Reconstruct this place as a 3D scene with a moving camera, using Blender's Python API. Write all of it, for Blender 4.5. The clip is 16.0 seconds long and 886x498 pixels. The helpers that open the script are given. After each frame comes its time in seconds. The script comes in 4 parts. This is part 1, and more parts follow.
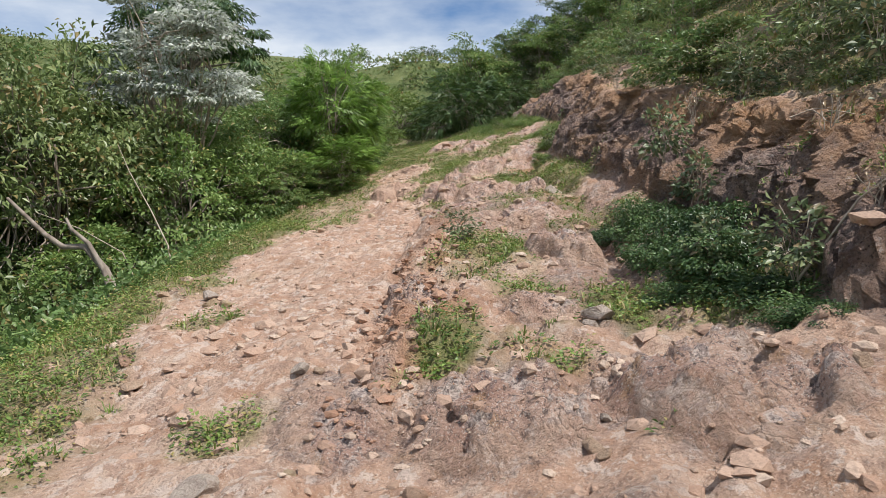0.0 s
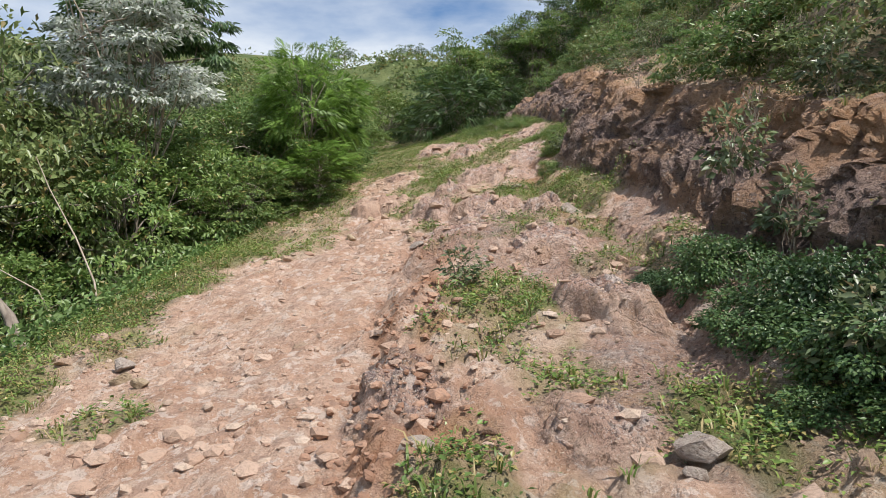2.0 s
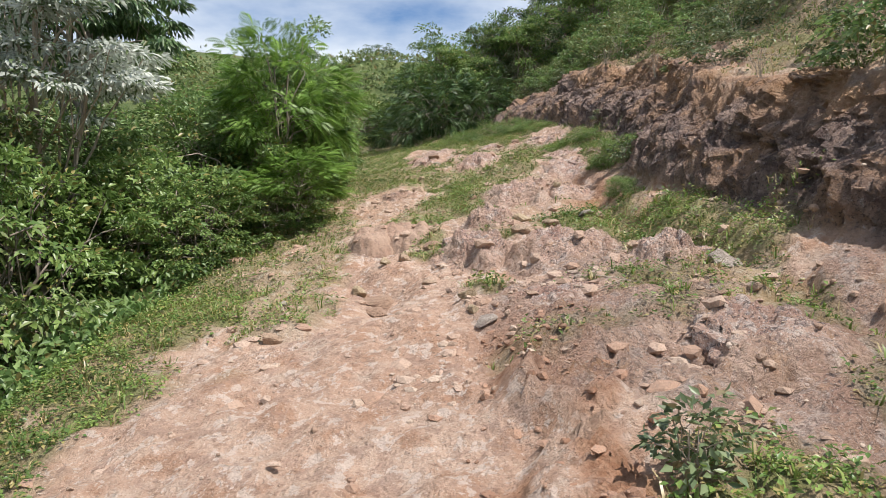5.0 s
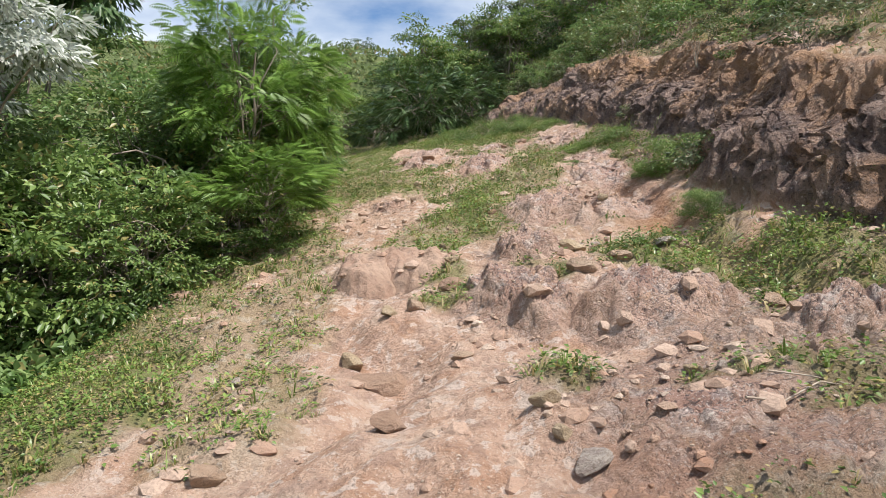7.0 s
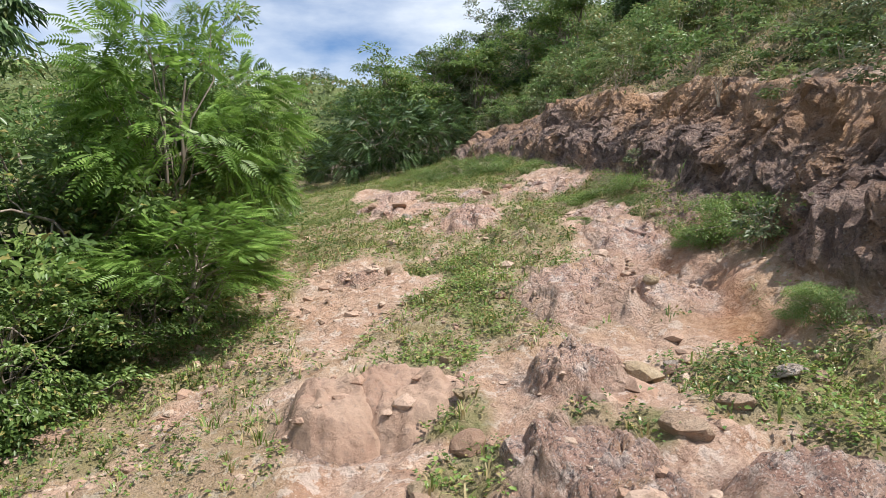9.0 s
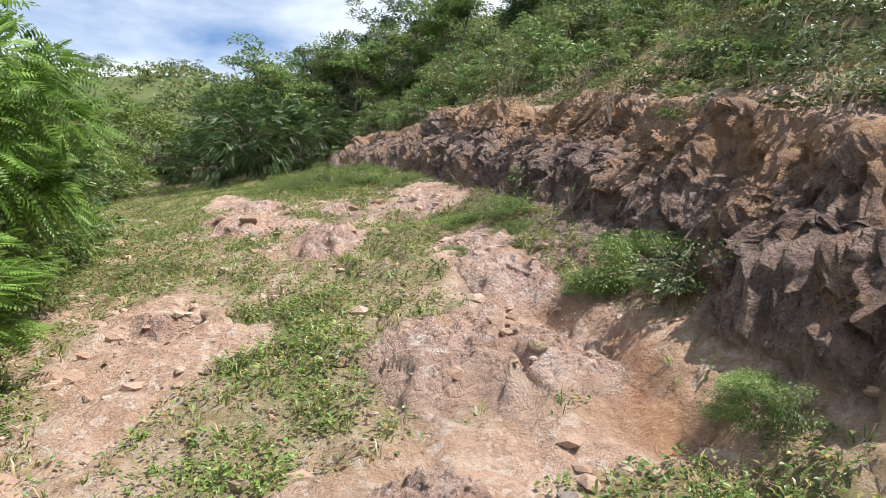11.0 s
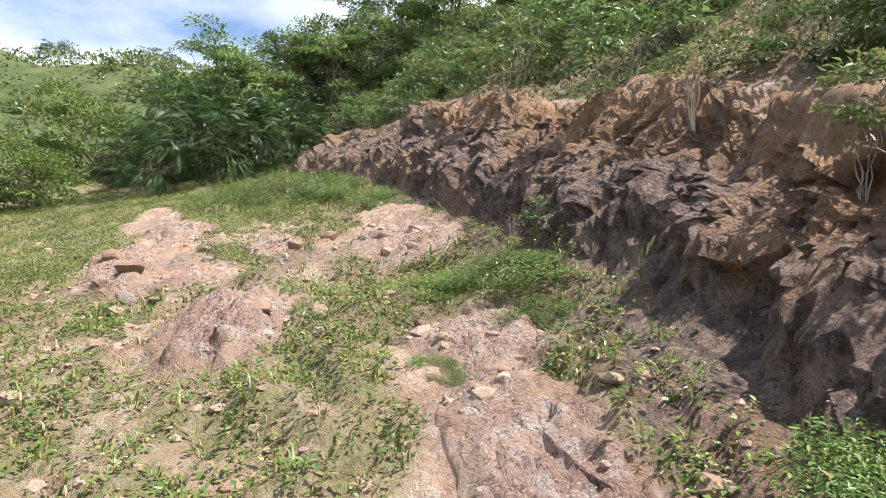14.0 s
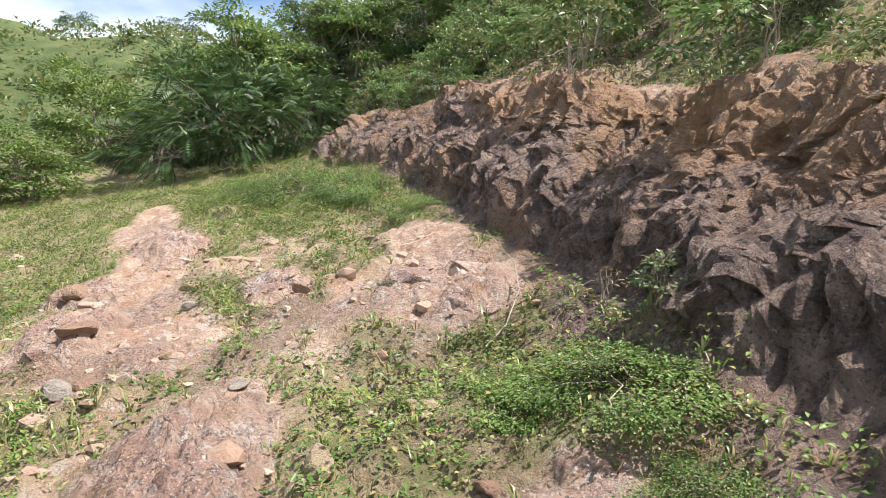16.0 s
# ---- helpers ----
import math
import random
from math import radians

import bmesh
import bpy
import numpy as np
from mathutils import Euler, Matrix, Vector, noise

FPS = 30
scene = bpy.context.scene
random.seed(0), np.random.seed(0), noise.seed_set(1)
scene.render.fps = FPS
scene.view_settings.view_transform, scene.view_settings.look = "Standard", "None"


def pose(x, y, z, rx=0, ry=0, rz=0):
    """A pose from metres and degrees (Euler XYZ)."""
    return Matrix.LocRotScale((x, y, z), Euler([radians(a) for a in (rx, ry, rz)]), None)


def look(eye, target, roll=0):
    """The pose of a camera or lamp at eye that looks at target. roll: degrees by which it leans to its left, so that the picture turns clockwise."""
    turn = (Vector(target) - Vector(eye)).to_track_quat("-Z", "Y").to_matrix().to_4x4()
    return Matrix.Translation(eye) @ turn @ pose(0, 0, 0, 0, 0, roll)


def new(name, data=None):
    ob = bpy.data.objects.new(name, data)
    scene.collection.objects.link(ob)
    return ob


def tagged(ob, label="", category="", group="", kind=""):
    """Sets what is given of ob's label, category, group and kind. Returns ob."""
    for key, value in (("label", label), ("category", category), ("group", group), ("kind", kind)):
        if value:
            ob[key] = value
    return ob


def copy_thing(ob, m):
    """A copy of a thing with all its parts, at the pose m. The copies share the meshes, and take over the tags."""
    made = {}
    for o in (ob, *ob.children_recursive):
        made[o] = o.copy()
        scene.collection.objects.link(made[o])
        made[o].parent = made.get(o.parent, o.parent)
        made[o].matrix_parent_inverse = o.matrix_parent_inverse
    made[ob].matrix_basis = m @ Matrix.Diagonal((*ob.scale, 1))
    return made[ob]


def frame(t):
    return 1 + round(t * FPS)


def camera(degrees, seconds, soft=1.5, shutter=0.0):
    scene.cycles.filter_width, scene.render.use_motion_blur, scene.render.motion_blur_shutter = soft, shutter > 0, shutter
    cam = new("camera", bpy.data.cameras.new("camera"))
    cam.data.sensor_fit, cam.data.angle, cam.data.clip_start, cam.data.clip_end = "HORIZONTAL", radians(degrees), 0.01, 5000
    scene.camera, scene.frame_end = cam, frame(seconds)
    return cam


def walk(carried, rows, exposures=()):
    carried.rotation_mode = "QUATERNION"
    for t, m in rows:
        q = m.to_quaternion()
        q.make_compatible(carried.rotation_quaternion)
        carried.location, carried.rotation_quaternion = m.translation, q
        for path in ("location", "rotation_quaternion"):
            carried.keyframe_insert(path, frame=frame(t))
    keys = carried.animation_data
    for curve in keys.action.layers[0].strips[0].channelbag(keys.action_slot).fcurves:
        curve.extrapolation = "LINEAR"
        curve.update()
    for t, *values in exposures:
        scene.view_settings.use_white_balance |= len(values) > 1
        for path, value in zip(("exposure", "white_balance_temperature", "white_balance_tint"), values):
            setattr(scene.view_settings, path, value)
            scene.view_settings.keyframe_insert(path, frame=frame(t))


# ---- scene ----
cam = camera(67.1, 16.0, soft=0.7)
PATH = [
    (0, (0.039, 0.103, 1.475), (0.034, 2.1, 1.377), -0.6),
    (0.5, (-0.07, 0.547, 1.572), (-0.064, 2.545, 1.479), -0.9),
    (1, (0.003, 1.04, 1.605), (0.015, 3.037, 1.5), -0.9),
    (1.5, (0.015, 1.46, 1.667), (0.03, 3.458, 1.567), -0.9),
    (2, (-0.019, 1.931, 1.781), (0.01, 3.928, 1.682), -1.0),
    (2.5, (-0.166, 2.494, 1.822), (-0.123, 4.491, 1.715), -0.9),
    (3, (-0.385, 2.99, 1.923), (-0.341, 4.987, 1.827), -0.9),
    (3.5, (-0.605, 3.413, 1.983), (-0.543, 5.41, 1.891), -1.3),
    (4, (-0.696, 3.957, 1.986), (-0.613, 5.953, 1.888), -1.3),
    (4.2, (-0.716, 4.183, 2.015), (-0.618, 6.178, 1.928), -1.3),
    (6.3, (-1.072, 6.432, 2.309), (-0.859, 8.419, 2.219), -0.5),
    (6.5, (-1.051, 6.664, 2.311), (-0.83, 8.65, 2.214), -0.5),
    (7, (-1.088, 7.231, 2.414), (-0.867, 9.217, 2.324), -0.4),
    (7.5, (-1.156, 7.742, 2.619), (-0.925, 9.727, 2.541), -0.4),
    (8, (-1.139, 8.286, 2.688), (-0.877, 10.269, 2.654), -0.2),
    (8.5, (-1.157, 8.768, 2.774), (-0.866, 10.747, 2.766), -0.1),
    (9, (-1.171, 9.218, 2.896), (-0.818, 11.186, 2.895), -0.3),
    (9.5, (-1.088, 9.607, 3.011), (-0.673, 11.563, 3.015), -0.3),
    (10, (-1.021, 9.962, 3.118), (-0.483, 11.889, 3.117), -0.1),
    (10.2, (-0.935, 10.09, 3.134), (-0.344, 12.001, 3.136), -0.2),
    (12.3, (-0.006, 11.757, 3.321), (0.722, 13.62, 3.34), 1.7),
    (12.5, (0.049, 12.028, 3.359), (0.777, 13.891, 3.369), 1.7),
    (13, (0.175, 12.443, 3.565), (0.897, 14.309, 3.586), 1.4),
    (13.5, (0.426, 12.97, 3.676), (1.142, 14.837, 3.678), 1.4),
    (14, (0.638, 13.538, 3.878), (1.352, 15.406, 3.882), 1.4),
    (14.5, (0.826, 14.1, 4.042), (1.534, 15.971, 4.055), 1.4),
    (15, (1.072, 14.522, 4.156), (1.745, 16.405, 4.166), 1.3),
    (15.5, (1.074, 14.963, 4.256), (1.738, 16.849, 4.213), 1.5),
    (16, (1.088, 15.323, 4.496), (1.722, 17.218, 4.401), 1.1),
]
walk(cam, [(t, look(eye, target, roll)) for t, eye, target, roll in PATH],
     [(0, 0.02), (4, 0.15), (7, 0.26), (10, 0.40), (12.5, 0.60), (16, 0.66)])

# ---- light ----
SUN = Vector((0.42, -0.26, 0.95)).normalized()
world = bpy.data.worlds.new("sky")
scene.world = world
world.use_nodes = True
wn, wl = world.node_tree.nodes, world.node_tree.links
wn.clear()
sky = wn.new("ShaderNodeTexSky")
sky.sky_type = "NISHITA"
sky.sun_disc = False
sky.sun_elevation = math.asin(SUN.z)
sky.sun_rotation = math.atan2(SUN.x, SUN.y)
sky.dust_density = 0.6
where = wn.new("ShaderNodeTexCoord")
squash = wn.new("ShaderNodeMapping")
squash.inputs["Scale"].default_value = (1.6, 1.6, 4.5)
squash.inputs["Location"].default_value = (0.35, 0.2, 0.1)
puffs = wn.new("ShaderNodeTexNoise")
puffs.inputs["Scale"].default_value = 1.5
puffs.inputs["Detail"].default_value = 7
puffs.inputs["Roughness"].default_value = 0.55
band = wn.new("ShaderNodeMapRange")
band.inputs["From Min"].default_value = 0.36
band.inputs["From Max"].default_value = 0.60
cloudy = wn.new("ShaderNodeMix")
cloudy.data_type = "RGBA"
cloudy.inputs["B"].default_value = (11.6, 12.6, 14.0, 1)
air = wn.new("ShaderNodeBackground")
air.inputs["Strength"].default_value = 0.064
wout = wn.new("ShaderNodeOutputWorld")
wl.new(where.outputs["Generated"], squash.inputs["Vector"])
wl.new(squash.outputs["Vector"], puffs.inputs["Vector"])
wl.new(puffs.outputs["Fac"], band.inputs["Value"])
wl.new(band.outputs["Result"], cloudy.inputs["Factor"])
clear = wn.new("ShaderNodeVectorMath")
clear.operation = "MULTIPLY"
clear.inputs[1].default_value = (1.35, 1.6, 1.9)
wl.new(sky.outputs["Color"], clear.inputs[0])
wl.new(clear.outputs["Vector"], cloudy.inputs["A"])
wl.new(cloudy.outputs["Result"], air.inputs["Color"])
wl.new(air.outputs["Background"], wout.inputs["Surface"])
sun = new("sun", bpy.data.lights.new("sun", "SUN"))
sun.data.energy = 5.0
sun.data.angle = radians(0.6)
sun.data.color = (1.0, 0.955, 0.905)
sun.matrix_world = look((0, 0, 60), Vector((0, 0, 60)) - SUN)

# ---- materials ----
class Nodes:
    """A small hand for wiring node materials."""

    def __init__(self, name):
        self.mat = bpy.data.materials.new(name)
        self.mat.use_nodes = True
        self.tree = self.mat.node_tree
        self.tree.nodes.clear()
        self.out = self.tree.nodes.new("ShaderNodeOutputMaterial")

    def node(self, kind, **inputs):
        n = self.tree.nodes.new(kind)
        for key, value in inputs.items():
            self.put(n, key.replace("_", " "), value)
        return n

    def put(self, n, key, value):
        if isinstance(value, bpy.types.NodeSocket):
            self.tree.links.new(value, n.inputs[key])
        else:
            n.inputs[key].default_value = value

    def noise(self, scale, detail=5.0, rough=0.55, vector=None, stretch=None):
        n = self.node("ShaderNodeTexNoise", Scale=scale, Detail=detail, Roughness=rough)
        v = vector or self.place()
        if stretch:
            m = self.node("ShaderNodeMapping", Scale=stretch)
            self.put(m, "Vector", v)
            v = m.outputs["Vector"]
        self.put(n, "Vector", v)
        return n.outputs["Fac"]

    def place(self):
        return self.node("ShaderNodeNewGeometry").outputs["Position"]

    def local(self):
        return self.node("ShaderNodeTexCoord").outputs["Object"]

    def range(self, value, lo, hi, a=0.0, b=1.0):
        n = self.node("ShaderNodeMapRange", From_Min=lo, From_Max=hi, To_Min=a, To_Max=b)
        self.put(n, "Value", value)
        return n.outputs["Result"]

    def mix(self, fac, a, b):
        n = self.node("ShaderNodeMix")
        n.data_type = "RGBA"
        self.put(n, "Factor", fac)
        for key, value in (("A", a), ("B", b)):
            self.put(n, key, value if isinstance(value, bpy.types.NodeSocket) else (*value, 1))
        return n.outputs["Result"]

    def math(self, op, a, b=0.0):
        n = self.node("ShaderNodeMath")
        n.operation = op
        for k, value in ((0, a), (1, b)):
            if isinstance(value, bpy.types.NodeSocket):
                self.tree.links.new(value, n.inputs[k])
            else:
                n.inputs[k].default_value = value
        return n.outputs["Value"]

    def attr(self, name):
        n = self.tree.nodes.new("ShaderNodeAttribute")
        n.attribute_name = name
        return n.outputs["Fac"]

    def bump(self, height, strength, distance):
        n = self.node("ShaderNodeBump", Strength=strength, Distance=distance)
        self.put(n, "Height", height)
        return n.outputs["Normal"]

    def surface(self, colour, rough=0.9, normal=None, spec=0.25):
        p = self.node("ShaderNodeBsdfPrincipled", Roughness=rough)
        self.put(p, "Base Color", colour if isinstance(colour, bpy.types.NodeSocket) else (*colour, 1))
        p.inputs["Specular IOR Level"].default_value = spec
        if normal:
            self.put(p, "Normal", normal)
        self.tree.links.new(p.outputs["BSDF"], self.out.inputs["Surface"])
        return self.mat


def rock_colour(n, vector=None):
    """Weathered purple-brown rock: pale faces, ochre stains, dark lichen."""
    big = n.noise(1.7, 5, 0.6, vector)
    mid = n.noise(6.5, 6, 0.65, vector)
    fine = n.noise(34, 5, 0.7, vector)
    c = n.mix(n.range(big, 0.36, 0.62), (0.400, 0.240, 0.185), (0.58, 0.40, 0.31))
    c = n.mix(n.range(mid, 0.52, 0.60, 0, 0.85), c, (0.68, 0.57, 0.50))
    c = n.mix(n.range(n.noise(3.1, 5, 0.65, vector), 0.55, 0.64, 0, 0.8), c, (0.45, 0.27, 0.155))
    c = n.mix(n.range(n.noise(13, 6, 0.7, vector), 0.54, 0.59, 0, 0.65), c, (0.20, 0.135, 0.125))
    c = n.mix(n.range(fine, 0.54, 0.59, 0, 0.8), c, (0.12, 0.09, 0.085))
    c = n.mix(n.range(n.noise(75, 3, 0.6, vector), 0.58, 0.63, 0, 0.65), c, (0.72, 0.65, 0.58))
    return c, mid, fine


def cracked(n, vector=None):
    """Relief of broken, fissured rock."""
    v = vector or n.place()
    warp = n.node("ShaderNodeTexNoise", Scale=5.0, Detail=4.0)
    n.put(warp, "Vector", v)
    bent_v = n.node("ShaderNodeVectorMath")
    bent_v.operation = "MULTIPLY_ADD"
    n.tree.links.new(warp.outputs["Color"], bent_v.inputs[0])
    bent_v.inputs[1].default_value = (0.45, 0.45, 0.45)
    n.tree.links.new(v, bent_v.inputs[2])
    edge = n.node("ShaderNodeTexVoronoi", Scale=4.5)
    edge.feature = "DISTANCE_TO_EDGE"
    n.put(edge, "Vector", bent_v.outputs["Vector"])
    flat = n.node("ShaderNodeTexVoronoi", Scale=13.0)
    n.put(flat, "Vector", bent_v.outputs["Vector"])
    h = n.math("ADD", n.math("MULTIPLY", n.range(edge.outputs["Distance"], 0.0, 0.07), 0.30), n.math("MULTIPLY", flat.outputs["Distance"], 0.55))
    return n.math("ADD", h, n.math("MULTIPLY", n.noise(14, 9, 0.75, v), 1.9)), edge.outputs["Distance"]


def mat_rock():
    n = Nodes("weathered rock")
    c, mid, fine = rock_colour(n)
    soil = n.mix(n.range(n.noise(3.4, 5, 0.6), 0.4, 0.62), (0.42, 0.27, 0.19), (0.53, 0.38, 0.29))
    c = n.mix(n.math("MULTIPLY", n.attr("dust"), n.range(fine, 0.3, 0.55)), c, soil)
    h, crack = cracked(n)
    return n.surface(c, 0.88, n.bump(h, 1.0, 0.035))


def mat_stone(name, a, b):
    n = Nodes(name)
    v = n.local()
    rnd = n.node("ShaderNodeObjectInfo").outputs["Random"]
    c = n.mix(n.range(n.noise(4, 6, 0.65, v), 0.35, 0.68), a, b)
    c = n.mix(n.range(n.noise(22, 4, 0.6, v), 0.55, 0.7, 0, 0.6), c, (0.22, 0.16, 0.13))
    c = n.mix(n.range(n.noise(9, 6, 0.7, v), 0.54, 0.64, 0, 0.55), c, (0.17, 0.115, 0.09))
    c = n.mix(n.math("MULTIPLY", rnd, 0.22), c, (0.58, 0.44, 0.32))
    return n.surface(c, 0.9, n.bump(n.noise(9, 8, 0.72, v), 0.85, 0.05))


def mat_ground():
    n = Nodes("ground")
    big, mid, fine, grit = n.noise(0.8, 4, 0.55), n.noise(3.4, 6, 0.62), n.noise(17, 6, 0.66), n.noise(85, 3, 0.6)
    dirt = n.mix(n.range(big, 0.36, 0.64), (0.475, 0.295, 0.205), (0.57, 0.40, 0.30))
    dirt = n.mix(n.range(mid, 0.54, 0.62, 0, 0.8), dirt, (0.41, 0.235, 0.150))
    dirt = n.mix(n.range(mid, 0.47, 0.33, 0, 0.7), dirt, (0.60, 0.475, 0.385))
    dirt = n.mix(n.range(n.noise(30, 5, 0.7), 0.55, 0.66, 0, 0.4), dirt, (0.36, 0.225, 0.155))
    dirt = n.mix(n.range(fine, 0.57, 0.62, 0, 0.6), dirt, (0.27, 0.165, 0.115))
    dirt = n.mix(n.range(grit, 0.58, 0.62, 0, 0.55), dirt, (0.66, 0.53, 0.43))
    dirt = n.mix(n.range(n.noise(6.5, 6, 0.7), 0.54, 0.58, 0, 0.6), dirt, (0.38, 0.25, 0.19))
    dirt = n.mix(n.range(n.noise(9.5, 5, 0.65), 0.55, 0.59, 0, 0.75), dirt, (0.64, 0.52, 0.44))
    dirt = n.mix(n.attr("red"), dirt, n.mix(n.range(fine, 0.4, 0.6), (0.33, 0.165, 0.095), (0.45, 0.26, 0.165)))
    rock, rmid, rfine = rock_colour(n)
    # the cut face: dark and streaked below, red earth towards the top
    streak = n.noise(3.2, 6, 0.65, None, (2.2, 2.2, 0.45))
    patch = n.noise(1.3, 4, 0.6)
    face = n.mix(n.range(streak, 0.40, 0.60), (0.21, 0.148, 0.130), (0.44, 0.315, 0.255))
    face = n.mix(n.range(patch, 0.49, 0.62, 0, 0.85), face, (0.46, 0.285, 0.185))
    face = n.mix(n.range(n.noise(11, 6, 0.7), 0.56, 0.68, 0, 0.85), face, (0.48, 0.385, 0.325))
    face = n.mix(n.range(n.noise(5.5, 6, 0.7), 0.53, 0.60, 0, 0.7), face, (0.13, 0.095, 0.09))
    face = n.mix(n.range(n.noise(42, 4, 0.7), 0.54, 0.64, 0, 0.75), face, (0.085, 0.07, 0.068))
    face = n.mix(n.range(n.noise(24, 6, 0.75), 0.58, 0.66, 0, 0.8), face, (0.58, 0.50, 0.45))
    top = n.mix(n.range(fine, 0.4, 0.62), (0.47, 0.265, 0.145), (0.57, 0.365, 0.235))
    face = n.mix(n.math("MULTIPLY", n.attr("brow"), n.range(n.noise(4, 5, 0.6), 0.33, 0.52)), face, top)
    litter = n.mix(n.range(fine, 0.38, 0.64), (0.215, 0.170, 0.085), (0.40, 0.305, 0.190))
    litter = n.mix(n.range(mid, 0.40, 0.56, 0, 0.65), litter, (0.14, 0.185, 0.055))
    c = n.mix(n.attr("rock"), dirt, rock)
    c = n.mix(n.attr("green"), c, litter)
    c = n.mix(n.attr("face"), c, face)
    far = n.mix(n.range(n.noise(0.35, 6, 0.7), 0.38, 0.62), (0.075, 0.105, 0.038), (0.145, 0.165, 0.065))
    c = n.mix(n.attr("far"), c, far)
    h = n.math("ADD", n.math("MULTIPLY", n.noise(7, 8, 0.68), 0.9), n.math("MULTIPLY", fine, 0.45))
    h = n.math("MULTIPLY", n.math("ADD", h, n.math("MULTIPLY", grit, 0.1)), 0.10)
    broken, crack = cracked(n)
    hard = n.math("MAXIMUM", n.attr("face"), n.math("MULTIPLY", n.attr("rock"), 0.8))
    h = n.math("ADD", h, n.math("MULTIPLY", n.math("MULTIPLY", broken, 0.055), hard))
    return n.surface(c, 0.95, n.bump(h, 1.0, 1.0), 0.15)


def mat_leaf(name, a, b, dry=None, through_light=0.42, dry_share=0.08):
    """Leaves: each island its own shade of green, some light passing through."""
    n = Nodes(name)
    geo = n.node("ShaderNodeNewGeometry")
    r = geo.outputs["Random Per Island"]
    c = n.mix(r, a, b)
    c = n.mix(n.range(n.noise(1.1, 4), 0.42, 0.58, 0, 0.75), c, tuple(0.6 * v for v in a))
    if dry:
        c = n.mix(n.range(n.math("FRACT", n.math("MULTIPLY", r, 7.31)), 1 - dry_share, 1 - dry_share + 0.01), c, dry)
    p = n.node("ShaderNodeBsdfPrincipled", Roughness=0.38)
    p.inputs["Specular IOR Level"].default_value = 0.45
    n.put(p, "Base Color", c)
    t = n.node("ShaderNodeBsdfTranslucent")
    n.put(t, "Color", c)
    m = n.node("ShaderNodeMixShader")
    m.inputs[0].default_value = through_light
    n.tree.links.new(p.outputs["BSDF"], m.inputs[1])
    n.tree.links.new(t.outputs["BSDF"], m.inputs[2])
    n.tree.links.new(m.outputs["Shader"], n.out.inputs["Surface"])
    return n.mat


def mat_bark(name, a, b):
    n = Nodes(name)
    v = n.local()
    c = n.mix(n.range(n.noise(9, 5, 0.6, v, (1, 1, 0.3)), 0.35, 0.65), a, b)
    return n.surface(c, 0.9, n.bump(n.noise(18, 5, 0.6, v, (1, 1, 0.25)), 0.5, 0.02))


GROUND = mat_ground()
ROCK = mat_rock()
EARTHY = mat_stone("earthy brown rock", (0.31, 0.195, 0.14), (0.42, 0.29, 0.215))
STONES = [mat_stone("tan stone", (0.42, 0.28, 0.19), (0.54, 0.40, 0.29)),
          mat_stone("grey stone", (0.36, 0.29, 0.25), (0.56, 0.49, 0.42)),
          mat_stone("yellow stone", (0.43, 0.315, 0.19), (0.53, 0.42, 0.29)),
          mat_stone("brown stone", (0.30, 0.18, 0.12), (0.42, 0.27, 0.19))]
LEAF_GREEN = mat_leaf("green leaves", (0.120, 0.220, 0.062), (0.335, 0.445, 0.165), (0.28, 0.24, 0.09), 0.38)
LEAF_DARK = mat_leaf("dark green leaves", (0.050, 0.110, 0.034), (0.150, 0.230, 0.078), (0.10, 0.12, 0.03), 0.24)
LEAF_LIGHT = mat_leaf("light green leaves", (0.130, 0.215, 0.042), (0.255, 0.340, 0.090), (0.30, 0.28, 0.09), 0.32)
LEAF_MID = mat_leaf("sunny green leaves", (0.120, 0.215, 0.050), (0.320, 0.425, 0.130), (0.34, 0.30, 0.10), 0.36)
LEAF_FERN = mat_leaf("bright feathery leaves", (0.160, 0.300, 0.050), (0.350, 0.500, 0.125), None, 0.45)
LEAF_SILVER = mat_leaf("silvery leaves", (0.52, 0.56, 0.48), (0.82, 0.84, 0.78), (0.12, 0.17, 0.07), 0.34, 0.22)
LEAF_GREY = mat_leaf("grey-green leaves", (0.105, 0.150, 0.070), (0.270, 0.320, 0.155), (0.24, 0.19, 0.10), 0.26, 0.12)
LEAF_OLIVE = mat_leaf("olive leaves", (0.130, 0.190, 0.060), (0.320, 0.380, 0.150), (0.28, 0.22, 0.09), 0.34, 0.12)
BLADE = mat_leaf("grass blades", (0.145, 0.225, 0.045), (0.320, 0.390, 0.105), (0.44, 0.35, 0.17), 0.25, 0.36)
WEED = mat_leaf("weed leaves", (0.105, 0.195, 0.038), (0.275, 0.365, 0.090), (0.36, 0.30, 0.11), 0.25, 0.18)
STRAW = mat_leaf("dry grass", (0.30, 0.20, 0.10), (0.46, 0.34, 0.19), None, 0.2)
BARK = mat_bark("grey bark", (0.16, 0.125, 0.10), (0.34, 0.29, 0.24))
TWIG = mat_bark("dry twig", (0.30, 0.235, 0.18), (0.48, 0.41, 0.33))

# ---- the lie of the land ----
def hash01(ix, iy, seed):
    """Even random numbers from whole numbers, the same at every build."""
    n = (ix.astype(np.int64) * 374761393 + iy.astype(np.int64) * 668265263 + seed * 974634777) & 0x7FFFFFFF
    n = ((n ^ (n >> 13)) * 1274126177) & 0x7FFFFFFF
    n = ((n ^ (n >> 15)) * 1103515245 + 12345) & 0x7FFFFFFF
    return ((n ^ (n >> 11)) & 0xFFFFF) / float(0xFFFFF)


